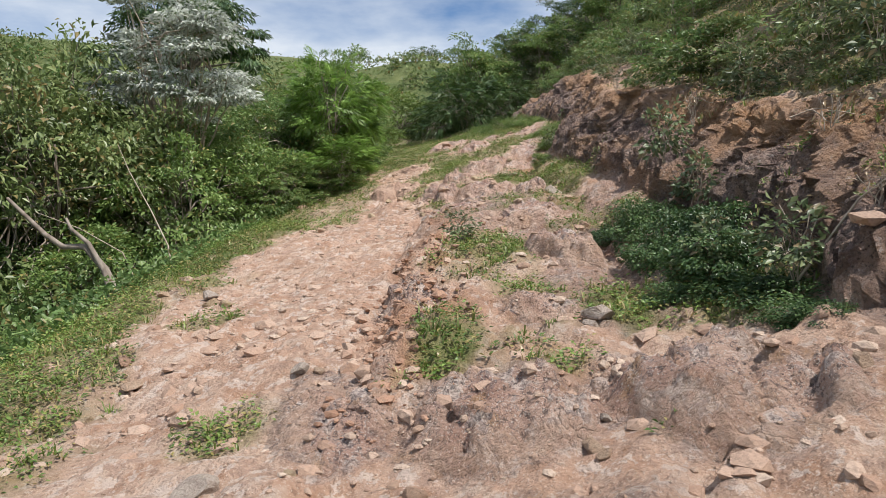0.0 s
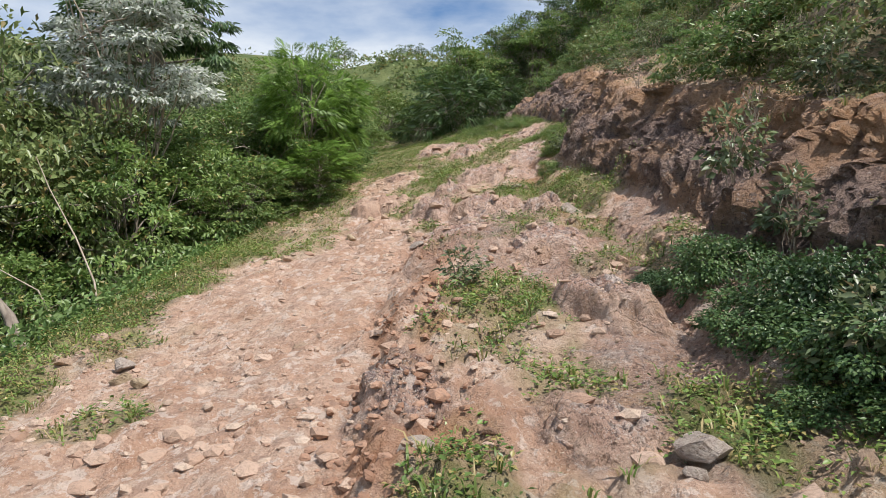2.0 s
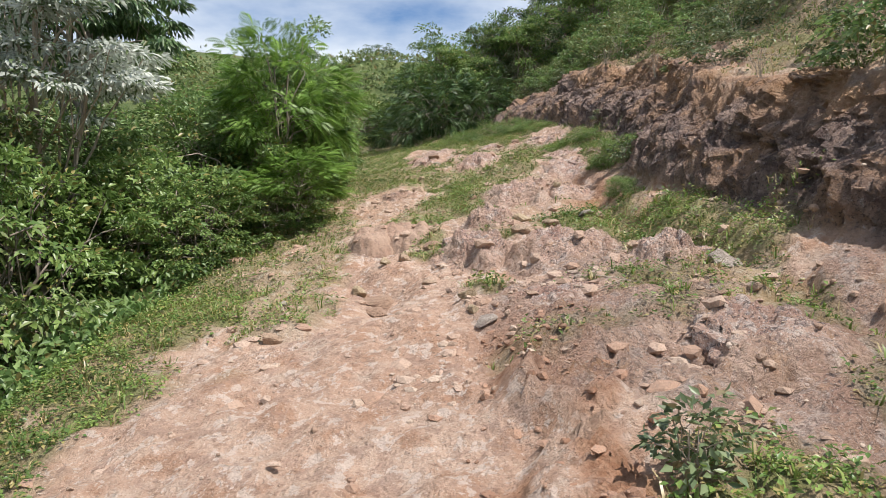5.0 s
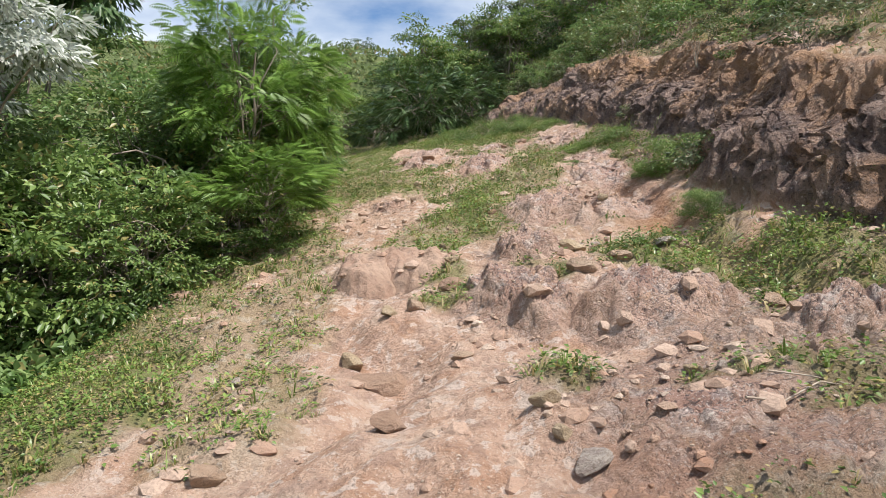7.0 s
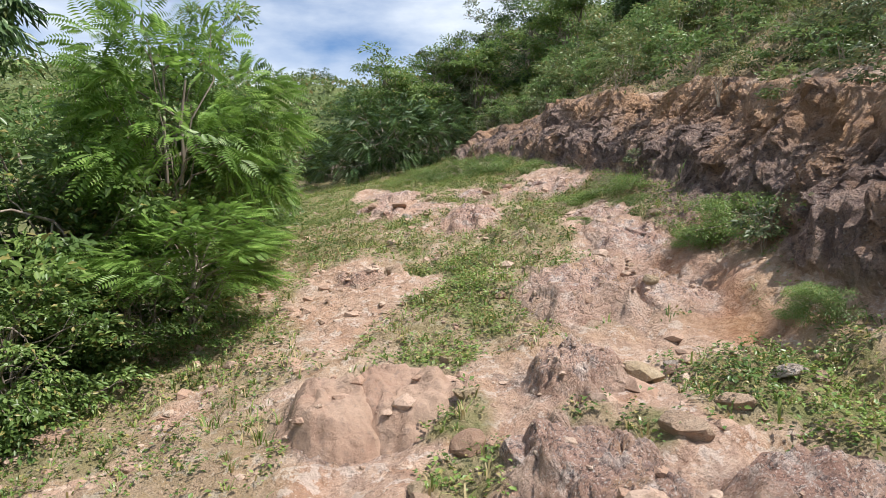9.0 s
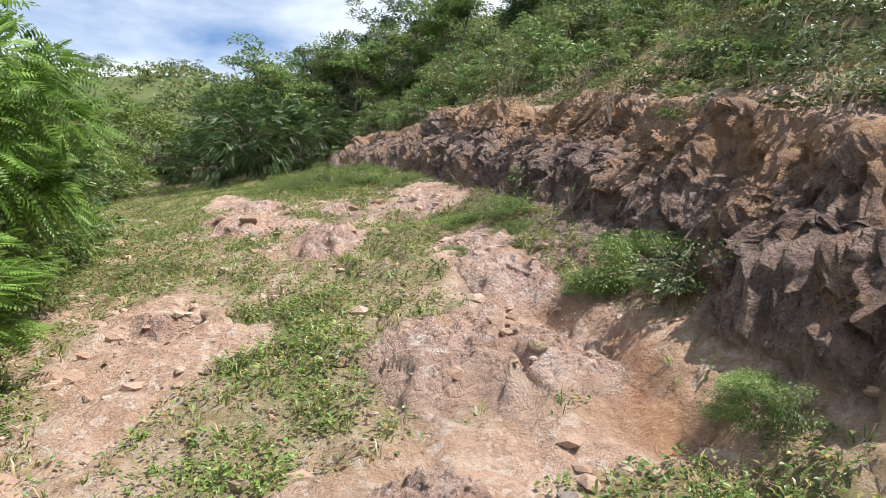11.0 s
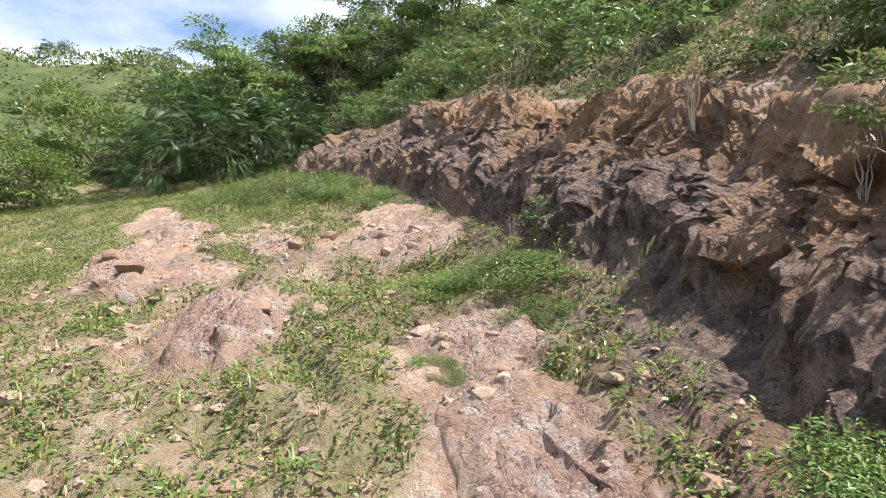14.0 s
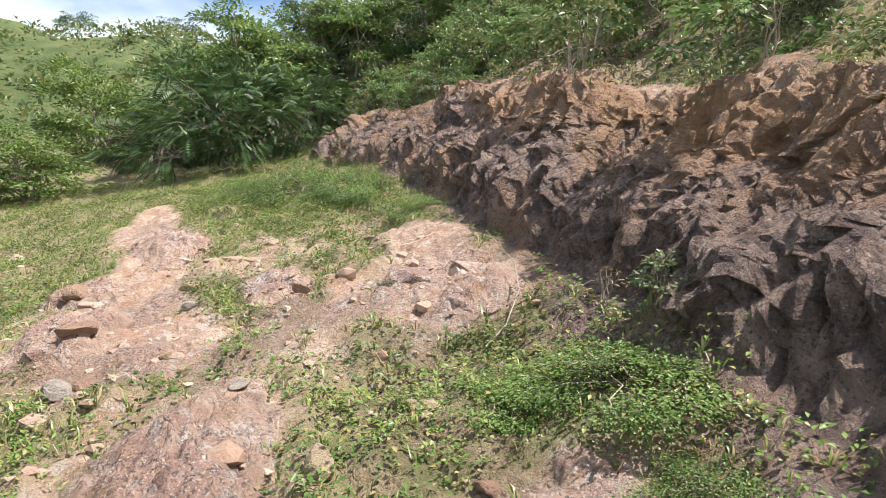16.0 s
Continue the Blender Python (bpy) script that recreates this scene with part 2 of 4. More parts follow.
def value_noise(x, y, seed=0):
    ix, iy = np.floor(x), np.floor(y)
    fx, fy = x - ix, y - iy
    fx, fy = fx * fx * (3 - 2 * fx), fy * fy * (3 - 2 * fy)
    a, b = hash01(ix, iy, seed), hash01(ix + 1, iy, seed)
    c, d = hash01(ix, iy + 1, seed), hash01(ix + 1, iy + 1, seed)
    return (a + (b - a) * fx) * (1 - fy) + (c + (d - c) * fx) * fy


def fbm(x, y, octaves=4, seed=0):
    """Layered noise between about -1 and 1."""
    x, y = np.asarray(x, float), np.asarray(y, float)
    total, size, weight = 0.0, 1.0, 0.0
    for k in range(octaves):
        total = total + (value_noise(x * 2**k + 17.3 * k, y * 2**k - 9.1 * k, seed + k) * 2 - 1) * size
        weight += size
        size *= 0.5
    return total / weight * 1.6


def cells(x, y, seed=0):
    """Nearest of scattered points: distance, gap to the second nearest, offset from it and a random number of its own."""
    x, y = np.asarray(x, float), np.asarray(y, float)
    ix, iy = np.floor(x), np.floor(y)
    f1, f2 = np.full(x.shape, 9.0), np.full(x.shape, 9.0)
    dx, dy, own = np.zeros(x.shape), np.zeros(x.shape), np.zeros(x.shape)
    for i in (-1, 0, 1):
        for j in (-1, 0, 1):
            cx, cy = ix + i, iy + j
            ax, ay = x - cx - hash01(cx, cy, seed), y - cy - hash01(cx, cy, seed + 5)
            d = np.hypot(ax, ay)
            nearer = d < f1
            f2 = np.where(nearer, f1, np.minimum(f2, d))
            f1 = np.where(nearer, d, f1)
            dx, dy = np.where(nearer, ax, dx), np.where(nearer, ay, dy)
            own = np.where(nearer, hash01(cx, cy, seed + 9), own)
    return f1, f2 - f1, dx, dy, own


def facets(x, y, seed=0, crack=0.35):
    """Broken blocks: each with its own height and tilt, cracks between them; about -1 to 1."""
    x, y = x + 0.30 * fbm(x * 1.3, y * 1.3, 2, seed + 3), y + 0.30 * fbm(x * 1.3 + 7, y * 1.3, 2, seed + 4)
    _, gap, dx, dy, own = cells(x, y, seed)
    turn = own * 40.0
    return (own - 0.5) * 1.0 + 0.9 * (dx * np.cos(turn) + dy * np.sin(turn)) - crack * smooth(0.16, 0.0, gap)


def smooth(a, b, v):
    t = np.clip((v - a) / (b - a), 0, 1)
    return t * t * (3 - 2 * t)


def along(y, knots):
    """A smooth line through (y, value) knots."""
    ky, kv = [k[0] for k in knots], [k[1] for k in knots]
    return (np.interp(y - 0.7, ky, kv) + np.interp(y, ky, kv) * 2 + np.interp(y + 0.7, ky, kv)) / 4


ROAD_Z = [(-60, -7.0), (-10, -1.6), (0, -0.06), (4.7, 0.62), (7, 0.97), (10, 1.53), (12.6, 1.95), (16, 2.64), (20, 3.38), (23.4, 3.78), (26.5, 4.2), (34, 5.4), (60, 9.0), (90, 12.0)]
ROAD_CROSS = [(-10, 0.12), (4, 0.16), (7, 0.13), (10, 0.16), (13, 0.20), (16, 0.21), (20, 0.20), (24, 0.25), (34, 0.2)]
LIP_X = [(-10, -2.7), (0, -2.9), (4, -3.1), (7, -3.3), (10, -3.1), (13, -2.9), (16, -2.3), (20, -2.2), (24, -2.7), (29, -5.0), (40, -9.0)]
BANK_X = [(-10, 2.0), (0, 2.05), (4.4, 2.2), (9.3, 2.4), (12, 2.35), (14.6, 2.35), (17, 3.0), (20, 3.2), (23.3, 3.45), (26, 3.7), (34, 3.3), (50, 6.0)]
BANK_HIGH = [(-10, 1.2), (4, 1.35), (9, 1.25), (13, 1.4), (17, 1.55), (21, 1.5), (26, 1.5), (34, 1.0), (45, 0.3)]


def bank_line(y):
    return along(y, BANK_X) + 0.16 * fbm(y * 0.55, y * 0 + 3.1, 3, 21)


def bank_width(y):
    """How far the cut face leans back from its foot to its brow."""
    return 0.96 + 0.36 * smooth(14.8, 17.0, y)


def ledge_line(y):
    return -0.42 + 0.18 * fbm(y * 1.1, y * 0, 3, 61) + 0.06 * (y - 6)


def land(x, y, fine=True):
    """Height of the ground, and the share of the bank's face in it."""
    x, y = np.asarray(x, float), np.asarray(y, float)
    lip, foot, high = along(y, LIP_X), bank_line(y), along(y, BANK_HIGH)
    inside = np.clip(x, lip, foot)
    z = along(y, ROAD_Z) + along(y, ROAD_CROSS) * inside
    # the ravine beyond the lip
    out = np.clip(lip - x, 0, None)
    near = 1 - smooth(26, 50, y)
    z = z - near * (0.8 * out * smooth(0, 1.4, out)) * (out < 4.5) - near * (3.6 + 0.1 * (out - 4.5)) * (out >= 4.5) * (out < 14) \
        - near * 4.55 * (out >= 14)
    # the cut bank, ribbed and broken, and the hillside above it
    rise = np.clip(x - foot, 0, None)
    z = z + 0.17 * smooth(-0.85, 0.1, x - foot)
    ribs = fbm(y * 1.1 + x * 0.4, x * 0.5, 4, 33) * 0.30 + fbm(y * 3.5 + x, x * 1.2, 3, 35) * 0.12
    high = high * (1 + 0.09 * fbm(y * 0.7, y * 0 + 2, 3, 38))
    t = (x - foot + ribs * 0.8) / (bank_width(y) * (1.0 + 0.18 * fbm(y * 0.5, y * 0, 2, 37)))
    ledge = fbm(y * 0.8 + 5, x * 0.8, 3, 36)
    face = np.clip(0.42 * smooth(0.0, 0.28, t) + 0.16 * smooth(0.25, 0.55, t) + 0.42 * smooth(0.48, 1.0, t + ledge * 0.16), 0, 1)
    z = z + 0.94 * high * face
    above = np.clip(rise - 0.8 * bank_width(y), 0, None)
    z = z + 0.60 * np.minimum(above, 15) * smooth(-0.3, 2.2, above) + 0.25 * np.clip(above - 15, 0, 120) * 0.6
    on_face = smooth(0.02, 0.12, t) * (1 - smooth(0.72, 1.08, t))
    # far hills
    z = z + 1.6 * smooth(38, 70, y) + 10.2 * smooth(34, 74, y) * (1 - 0.6 * smooth(-26, 8, x)) + 1.6 * fbm(x * 0.05, y * 0.05, 3, 41) * smooth(30, 60, np.hypot(x, y - 8))
    z = z + 6.0 * smooth(25, 90, -x) * smooth(-40, 60, y)
    if fine:
        road = (1 - smooth(foot - 0.2, foot + 0.1, x)) * smooth(lip - 1.0, lip + 0.3, x)
        z = z + road * (0.075 * fbm(x * 0.9, y * 0.9, 3, 51) + 0.042 * fbm(x * 4.0, y * 4.0, 3, 55) + 0.010 * fbm(x * 13.0, y * 13.0, 2, 56))
        stony = smooth(-0.7, 0.3, x + 0.4 * fbm(x * 0.9, y * 0.9, 2, 57))
        z = z + road * (0.016 + 0.034 * stony) * facets(x * 2.6, y * 2.6, 58) + road * (0.026 + 0.004 * stony) * facets(x * 5.5, y * 4.5, 59) * smooth(-0.6, 0.4, fbm(x * 1.1, y * 1.1, 3, 53))
        # the worn ledge between the sandy track and the stony side
        crest = ledge_line(y)
        z = z + (0.17 + 0.07 * facets(x * 4, y * 4, 62) + 0.05 * facets(x * 9, y * 9, 64)) * road * smooth(3.2, 4.4, y) * (1 - smooth(8.6, 10.2, y)) * (smooth(-0.13, 0.08, x - crest) - smooth(0.1, 1.6, x - crest))
        # washed gullies
        gully = -1.25 + 0.25 * fbm(y * 0.9, y * 0, 2, 63) + 0.18 * (y - 11)
        z = z - 0.13 * road * smooth(9.8, 10.8, y) * (1 - smooth(12.6, 13.8, y)) * np.exp(-((x - gully) / 0.22) ** 2)
        gully = foot - 0.62 + 0.15 * fbm(y * 0.9, y * 0, 2, 65)
        z = z - 0.12 * smooth(5.5, 6.5, y) * np.exp(-((x - gully) / 0.16) ** 2) * (1 - smooth(15.5, 17, y))
        slope = smooth(0.9, 1.6, rise)
        z = z + slope * 0.14 * fbm(x * 0.7, y * 0.7, 4, 71) + on_face * 0.07 * fbm(x * 5, y * 5, 3, 73)
    return z, on_face


# ---- mesh helpers ----
rng = np.random.default_rng(7)


def raw_mesh(name, verts, faces, material, flat=False):
    """A mesh from arrays of points and of equal-sided faces."""
    me = bpy.data.meshes.new(name)
    verts, faces = np.asarray(verts, np.float32), np.asarray(faces, np.int32)
    me.vertices.add(len(verts))
    me.vertices.foreach_set("co", verts.ravel())
    me.loops.add(faces.size)
    me.loops.foreach_set("vertex_index", faces.ravel())
    me.polygons.add(len(faces))
    me.polygons.foreach_set("loop_start", np.arange(0, faces.size, faces.shape[1], dtype=np.int32))
    me.update(calc_edges=True)
    me.polygons.foreach_set("use_smooth", np.full(len(faces), not flat))
    me.materials.append(material)
    return me


def part(name, me, parent, label=""):
    ob = new(name, me)
    ob.parent = parent
    return tagged(ob, label)


def unit(v):
    return v / np.maximum(np.linalg.norm(v, axis=-1, keepdims=True), 1e-9)


def leaf_arrays(base, way, up, length, width, fold=0.22):
    """Folded pointed leaves: four points and two faces each."""
    way = unit(way)
    side = unit(np.cross(way, up))
    nrm = np.cross(side, way)
    n = len(base)
    L, W = np.broadcast_to(length, n)[:, None], np.broadcast_to(width, n)[:, None]
    mid = base + way * L * 0.45
    v = np.stack([base, mid - side * W / 2 + nrm * W * fold, base + way * L - nrm * L * 0.10, mid + side * W / 2 + nrm * W * fold], 1)
    k = np.arange(n)[:, None] * 4
    f = np.concatenate([k + np.array([[0, 1, 2]]), k + np.array([[0, 2, 3]])], 1).reshape(-1, 3)
    return v.reshape(-1, 3), f


def joined(pieces):
    vs, fs, at = [], [], 0
    for v, f in pieces:
        vs.append(v)
        fs.append(f + at)
        at += len(v)
    return np.concatenate(vs), np.concatenate(fs)


def tube(points, radii, sides=6):
    """A tapered tube along a bent line, closed at its end."""
    p = np.asarray(points, float)
    t = unit(np.gradient(p, axis=0))
    a = unit(np.cross(t, np.array([0.31, 0.95, 0.12])))
    b = np.cross(t, a)
    ang = np.arange(sides) * 2 * math.pi / sides
    ring = a[:, None] * np.cos(ang)[None, :, None] + b[:, None] * np.sin(ang)[None, :, None]
    v = (p[:, None] + ring * np.asarray(radii)[:, None, None]).reshape(-1, 3)
    f = []
    for i in range(len(p) - 1):
        for j in range(sides):
            q = (i * sides + j, i * sides + (j + 1) % sides, (i + 1) * sides + (j + 1) % sides, (i + 1) * sides + j)
            f += [(q[0], q[1], q[2]), (q[0], q[2], q[3])]
    return v, np.array(f)


def bent(a, b, steps, wobble, sag, r):
    """A crooked line from a to b."""
    s = np.linspace(0, 1, steps)[:, None]
    line = np.asarray(a) * (1 - s) + np.asarray(b) * s
    line = line + r.normal(0, wobble, (steps, 3)) * np.sin(s * math.pi)
    line[:, 2] += sag * np.sin(s[:, 0] * math.pi)
    return line


def random_dirs(n, r):
    return unit(r.normal(0, 1, (n, 3)))


# ---- plants ----
def crown_clumps(height, spread, low, count, r, lean=(0, 0)):
    """Centres of leaf clumps: an uneven shell with gaps."""
    d = random_dirs(count * 3, r)
    d[:, 2] = np.where(low > 0.25, np.abs(d[:, 2]) * 1.25 - 0.45, np.abs(d[:, 2]) * 1.75 - 0.8)
    d = unit(d)
    lump = 1 + 0.28 * np.sin(d[:, 0] * 3.1 + r.uniform(0, 6)) * np.sin(d[:, 1] * 3.7 + r.uniform(0, 6)) + 0.14 * np.sin(d[:, 2] * 5 + d[:, 0] * 4)
    rad = r.uniform(0.45, 1.0, len(d)) ** 0.7 * lump
    mid = (low + height) / 2
    c = np.stack([d[:, 0] * rad * spread + lean[0], d[:, 1] * rad * spread + lean[1], mid + d[:, 2] * rad * (height - low) / 2], 1)
    return c[:count], d[:count]


def plant(name, leaf, seed, height, spread, low=0.2, clumps=60, leaves=160, leaf_len=0.11, leaf_wide=0.05, clump_size=0.28,
          bark=None, stems=3, stem_r=0.05, kind="leaf", droop=0.25, crown_name="crown", trunk_name="trunk", splay=0.35, limbs=2, flat=0.68):
    """A tree or shrub at the origin: bent tapering stems with limbs, and a crown of single leaves or feathery fronds in clumps."""
    r = np.random.default_rng(seed)
    root = new(name)
    c, d = crown_clumps(height, spread, low, clumps, r)
    wood = []
    tops = []
    for s in range(stems):
        a = r.uniform(0, 6.28)
        lean = spread * splay * r.uniform(0.3, 1.0)
        top = (math.cos(a) * lean, math.sin(a) * lean, low + (height - low) * r.uniform(0.5, 0.8))
        foot = (math.cos(a) * stem_r * 1.2, math.sin(a) * stem_r * 1.2, -0.12)
        line = bent(foot, top, 7, spread * 0.05, 0, r)
        wood.append(tube(line, np.linspace(stem_r, stem_r * 0.35, 7), 7))
        tops.append(line)
    for k in range(0, clumps, limbs):
        line = tops[k % stems]
        at = line[r.integers(2, 7)]
        wood.append(tube(bent(at, c[k], 5, spread * 0.05, spread * 0.06, r), np.linspace(stem_r * 0.36, 0.006, 5), 4))
    part(trunk_name, raw_mesh(trunk_name, *joined(wood), bark or BARK), root)
    size = spread * clump_size * r.uniform(0.65, 1.25, clumps)
    if kind == "leaf":
        which = np.repeat(np.arange(clumps), leaves)
        n = len(which)
        out = random_dirs(n, r)
        out[:, 2] = np.abs(out[:, 2]) * 0.95 - 0.28 if height > 0.9 else out[:, 2]
        pos = c[which] + out * size[which][:, None] * (r.uniform(0, 1, n) ** 0.40)[:, None] * np.array([1, 1, flat])
        way = out * np.array([0.9, 0.9, 0.4]) + d[which] * 0.4 + r.normal(0, 0.40, (n, 3)) + np.array([0, 0, -droop])
        up = np.array([0, 0, 0.6]) + out * 0.6 + d[which] * 0.5 + r.normal(0, 0.35, (n, 3))
        s = r.uniform(0.65, 1.25, n)
        v, f = leaf_arrays(pos, way, up, leaf_len * s, leaf_wide * s)
    else:
        pairs = 9
        which = np.repeat(np.arange(clumps), leaves)
        n = len(which)
        out = random_dirs(n, r)
        pos = c[which] + out * size[which][:, None] * (r.uniform(0, 1, n) ** 0.5)[:, None] * np.array([1, 1, 0.6])
        way = unit(out * 0.7 + d[which] * 0.9 + r.normal(0, 0.3, (n, 3)) + np.array([0, 0, -0.1]))
        up = np.array([0, 0, 0.85]) + out * 0.45 + r.normal(0, 0.25, (n, 3))
        side = unit(np.cross(way, up))
        ln = leaf_len * r.uniform(0.7, 1.25, n)[:, None]
        rows = []
        for k in range(pairs):
            u = (k + 0.6) / pairs
            at = pos + way * ln * u - np.array([0, 0, 1.0]) * ln * droop * u * u
            wl_ = ln[:, 0] * 0.34 * math.sin(math.pi * (0.12 + 0.8 * u)) + 0.01
            for sg in (-1, 1):
                rows.append(leaf_arrays(at, side * sg + way * 0.35 - np.array([0, 0, 0.18]), up, wl_, wl_ * 0.30, 0.1))
        v, f = joined(rows)
    part(crown_name, raw_mesh(crown_name, v, f, leaf), root)
    return root


def spot(x, y, turn=0.0, size=1.0, tall=None, sink=0.06):
    z = float(surface(np.array([x]), np.array([y]))[0])
    return pose(x, y, z - sink, 0, 0, turn) @ Matrix.Diagonal((size, size, size * (tall or 1.0), 1))


# ---- outcrops, and the height of what one treads on ----
# x, y, half width, half length, height, turn
OUTCROPS_LOW = [(0.35, 3.42, 0.46, 0.42, 0.17, 10), (1.30, 3.30, 0.42, 0.66, 0.19, 22), (-0.57, 3.70, 0.30, 0.48, 0.06, 12), (0.73, 4.93, 0.28, 0.32, 0.15, 30),
                (1.22, 6.55, 0.27, 0.55, 0.20, 32), (1.10, 8.58, 0.46, 0.52, 0.18, 15), (-0.22, 5.6, 0.26, 0.5, 0.05, 8)]
OUTCROPS_MID = [(0.75, 11.35, 0.52, 0.46, 0.25, -15), (1.42, 10.5, 0.34, 0.32, 0.20, 20), (0.36, 9.92, 0.40, 0.25, 0.07, 5), (-0.02, 11.94, 0.32, 0.62, 0.21, 10),
                (-1.15, 13.2, 0.30, 0.36, 0.20, 35), (-0.70, 13.25, 0.32, 0.40, 0.20, -25), (0.28, 13.0, 0.30, 0.30, 0.20, 0), (0.95, 14.6, 0.46, 0.72, 0.19, -8),
                (1.66, 14.35, 0.34, 0.58, 0.13, -12), (1.95, 15.95, 0.34, 0.80, 0.10, -10)]
OUTCROPS_HIGH = [(0.91, 18.5, 0.38, 0.70, 0.16, -5), (-0.74, 16.45, 0.25, 0.30, 0.17, 20), (2.35, 17.3, 0.40, 0.50, 0.09, 10), (2.85, 20.1, 0.46, 0.80, 0.07, 8),
                 (0.45, 24.6, 0.40, 0.9, 0.13, 10), (0.0, 21.0, 0.34, 0.55, 0.15, -15), (1.55, 21.2, 0.3, 0.45, 0.08, 0), (-0.2, 22.6, 0.35, 0.5, 0.14, 20)]
OUTCROPS = OUTCROPS_LOW + OUTCROPS_MID + OUTCROPS_HIGH
# the two rounded humps of hard earth beside the washed gully
EARTHEN = [(-1.15, 13.2), (-0.70, 13.25)]


def outcrop_bump(x, y, o, seed):
    """Height of one outcrop over the ground: steep broken sides, a rough cracked top. Below zero outside it."""
    ox, oy, rx, ry, high, turn = o
    c, s = math.cos(radians(turn)), math.sin(radians(turn))
    u, v = ((x - ox) * c + (y - oy) * s) / rx, (-(x - ox) * s + (y - oy) * c) / ry
    a = np.abs(u) ** 2.4 + np.abs(v) ** 2.4
    r = a ** (1 / 2.4) * (1 + 0.24 * fbm(u * 1.6 + seed, v * 1.6, 3, 100 + seed))
    crack = np.abs(fbm(u * 1.5 + 9 + seed, v * 1.1, 3, 130 + seed))
    dome = smooth(1.02, 0.50, r) ** 0.8
    body = dome * (0.84 - 0.22 * v - 0.10 * u + 0.20 * fbm(u * 1.3, v * 1.3 + seed, 3, 140 + seed))
    broken = 0.20 * facets(u * 1.3 + seed, v * 1.3, 160 + seed, 0.5) + 0.11 * facets(u * 3.4 + seed, v * 3.4, 161 + seed, 0.6) + 0.05 * facets(u * 8 + seed, v * 8, 162 + seed, 0.5)
    if (ox, oy) in EARTHEN:
        broken, crack = broken * 0.25, crack + 1
    h = high * 0.95 * (body + smooth(1.0, 0.75, r) * (broken - 0.30 * smooth(0.09, 0.0, crack)))
    return np.where(r < 1.0, np.maximum(h, 0.004), -0.04), r


def surface(x, y):
    """Ground and outcrops together."""
    z, _ = land(x, y)
    best = np.zeros_like(z)
    for k, o in enumerate(OUTCROPS):
        near = (np.abs(x - o[0]) < 1.3) & (np.abs(y - o[1]) < 1.3)
        if near.any():
            b, _ = outcrop_bump(x[near], y[near], o, k)
            best[near] = np.maximum(best[near], b)
    return z + best


def rockiness(x, y):
    best = np.zeros_like(x)
    for k, o in enumerate(OUTCROPS):
        near = (np.abs(x - o[0]) < 1.5) & (np.abs(y - o[1]) < 1.5)
        if near.any():
            _, r = outcrop_bump(x[near], y[near], o, k)
            best[near] = np.maximum(best[near], smooth(1.25, 0.85, r))
    return best


# x, y, half width, half length, weight of the green patches
PATCHES_LOW = [(0.50, 7.0, 0.54, 0.70, 1.0), (0.08, 4.4, 0.29, 0.62, 1.0), (1.36, 4.98, 0.48, 0.6, 1.0), (0.7, 3.95, 0.22, 0.18, 0.9), (-1.23, 3.83, 0.36, 0.38, 0.75),
               (-2.15, 5.94, 0.42, 0.3, 0.7), (2.05, 4.9, 0.5, 0.9, 1.0), (2.1, 10.3, 0.55, 0.5, 0.8), (1.85, 11.1, 0.75, 0.5, 0.8), (0.75, 5.6, 0.4, 0.4, 0.5), (-2.5, 3.4, 0.5, 0.4, 0.5)]
PATCHES_MID = [(-0.05, 10.6, 0.24, 0.25, 0.9), (-0.45, 12.4, 0.30, 0.26, 0.9), (1.7, 11.65, 1.0, 0.42, 1.0), (0.0, 15.6, 0.52, 1.8, 1.0), (-0.35, 13.9, 0.38, 0.5, 0.9), (0.95, 9.85, 0.28, 0.3, 0.8), (0.98, 10.25, 0.5, 0.15, 0.8),
               (-2.0, 12.8, 0.7, 1.3, 0.42), (-1.9, 11.0, 0.5, 0.8, 0.5), (-1.75, 14.3, 0.4, 0.7, 0.5), (0.41, 12.3, 0.16, 0.25, 0.9), (1.35, 12.6, 0.75, 0.6, 1.0), (0.15, 12.45, 0.25, 0.3, 0.9), (-0.45, 12.85, 0.28, 0.3, 0.9), (-2.2, 15.4, 0.5, 1.0, 0.5), (0.2, 9.0, 0.5, 0.4, 0.35)]
PATCHES_HIGH = [(0.2, 15.86, 0.5, 0.75, 0.9), (1.2, 16.4, 0.4, 0.65, 0.7), (-0.85, 21.0, 0.9, 3.0, 0.6), (2.4, 25.0, 1.3, 2.6, 1.0), (2.95, 18.2, 0.75, 0.5, 1.0), (0.15, 19.5, 0.5, 0.8, 0.9),
                (1.2, 21.3, 0.36, 0.9, 0.9), (1.82, 17.37, 0.2, 0.25, 0.8), (2.0, 19.35, 0.27, 0.75, 0.6), (-1.2, 25.0, 1.2, 3.0, 0.8), (1.6, 28, 2.2, 2.5, 1.0), (-0.2, 17.9, 0.6, 0.8, 0.6)]
PATCHES = PATCHES_LOW + PATCHES_MID + PATCHES_HIGH
# bare sandy ground
BARE = [(-1.0, 16.0, 0.62, 1.6), (0.32, 22.6, 0.52, 3.4), (0.05, 26.3, 0.50, 2.6), (1.15, 19.0, 0.26, 0.7), (0.8, 20.4, 0.34, 0.6), (-0.3, 15.75, 0.32, 0.45), (2.6, 20.1, 0.5, 0.8), (2.95, 21.3, 0.45, 0.9), (2.2, 17.2, 0.5, 0.7), (1.85, 15.3, 0.48, 1.8)]


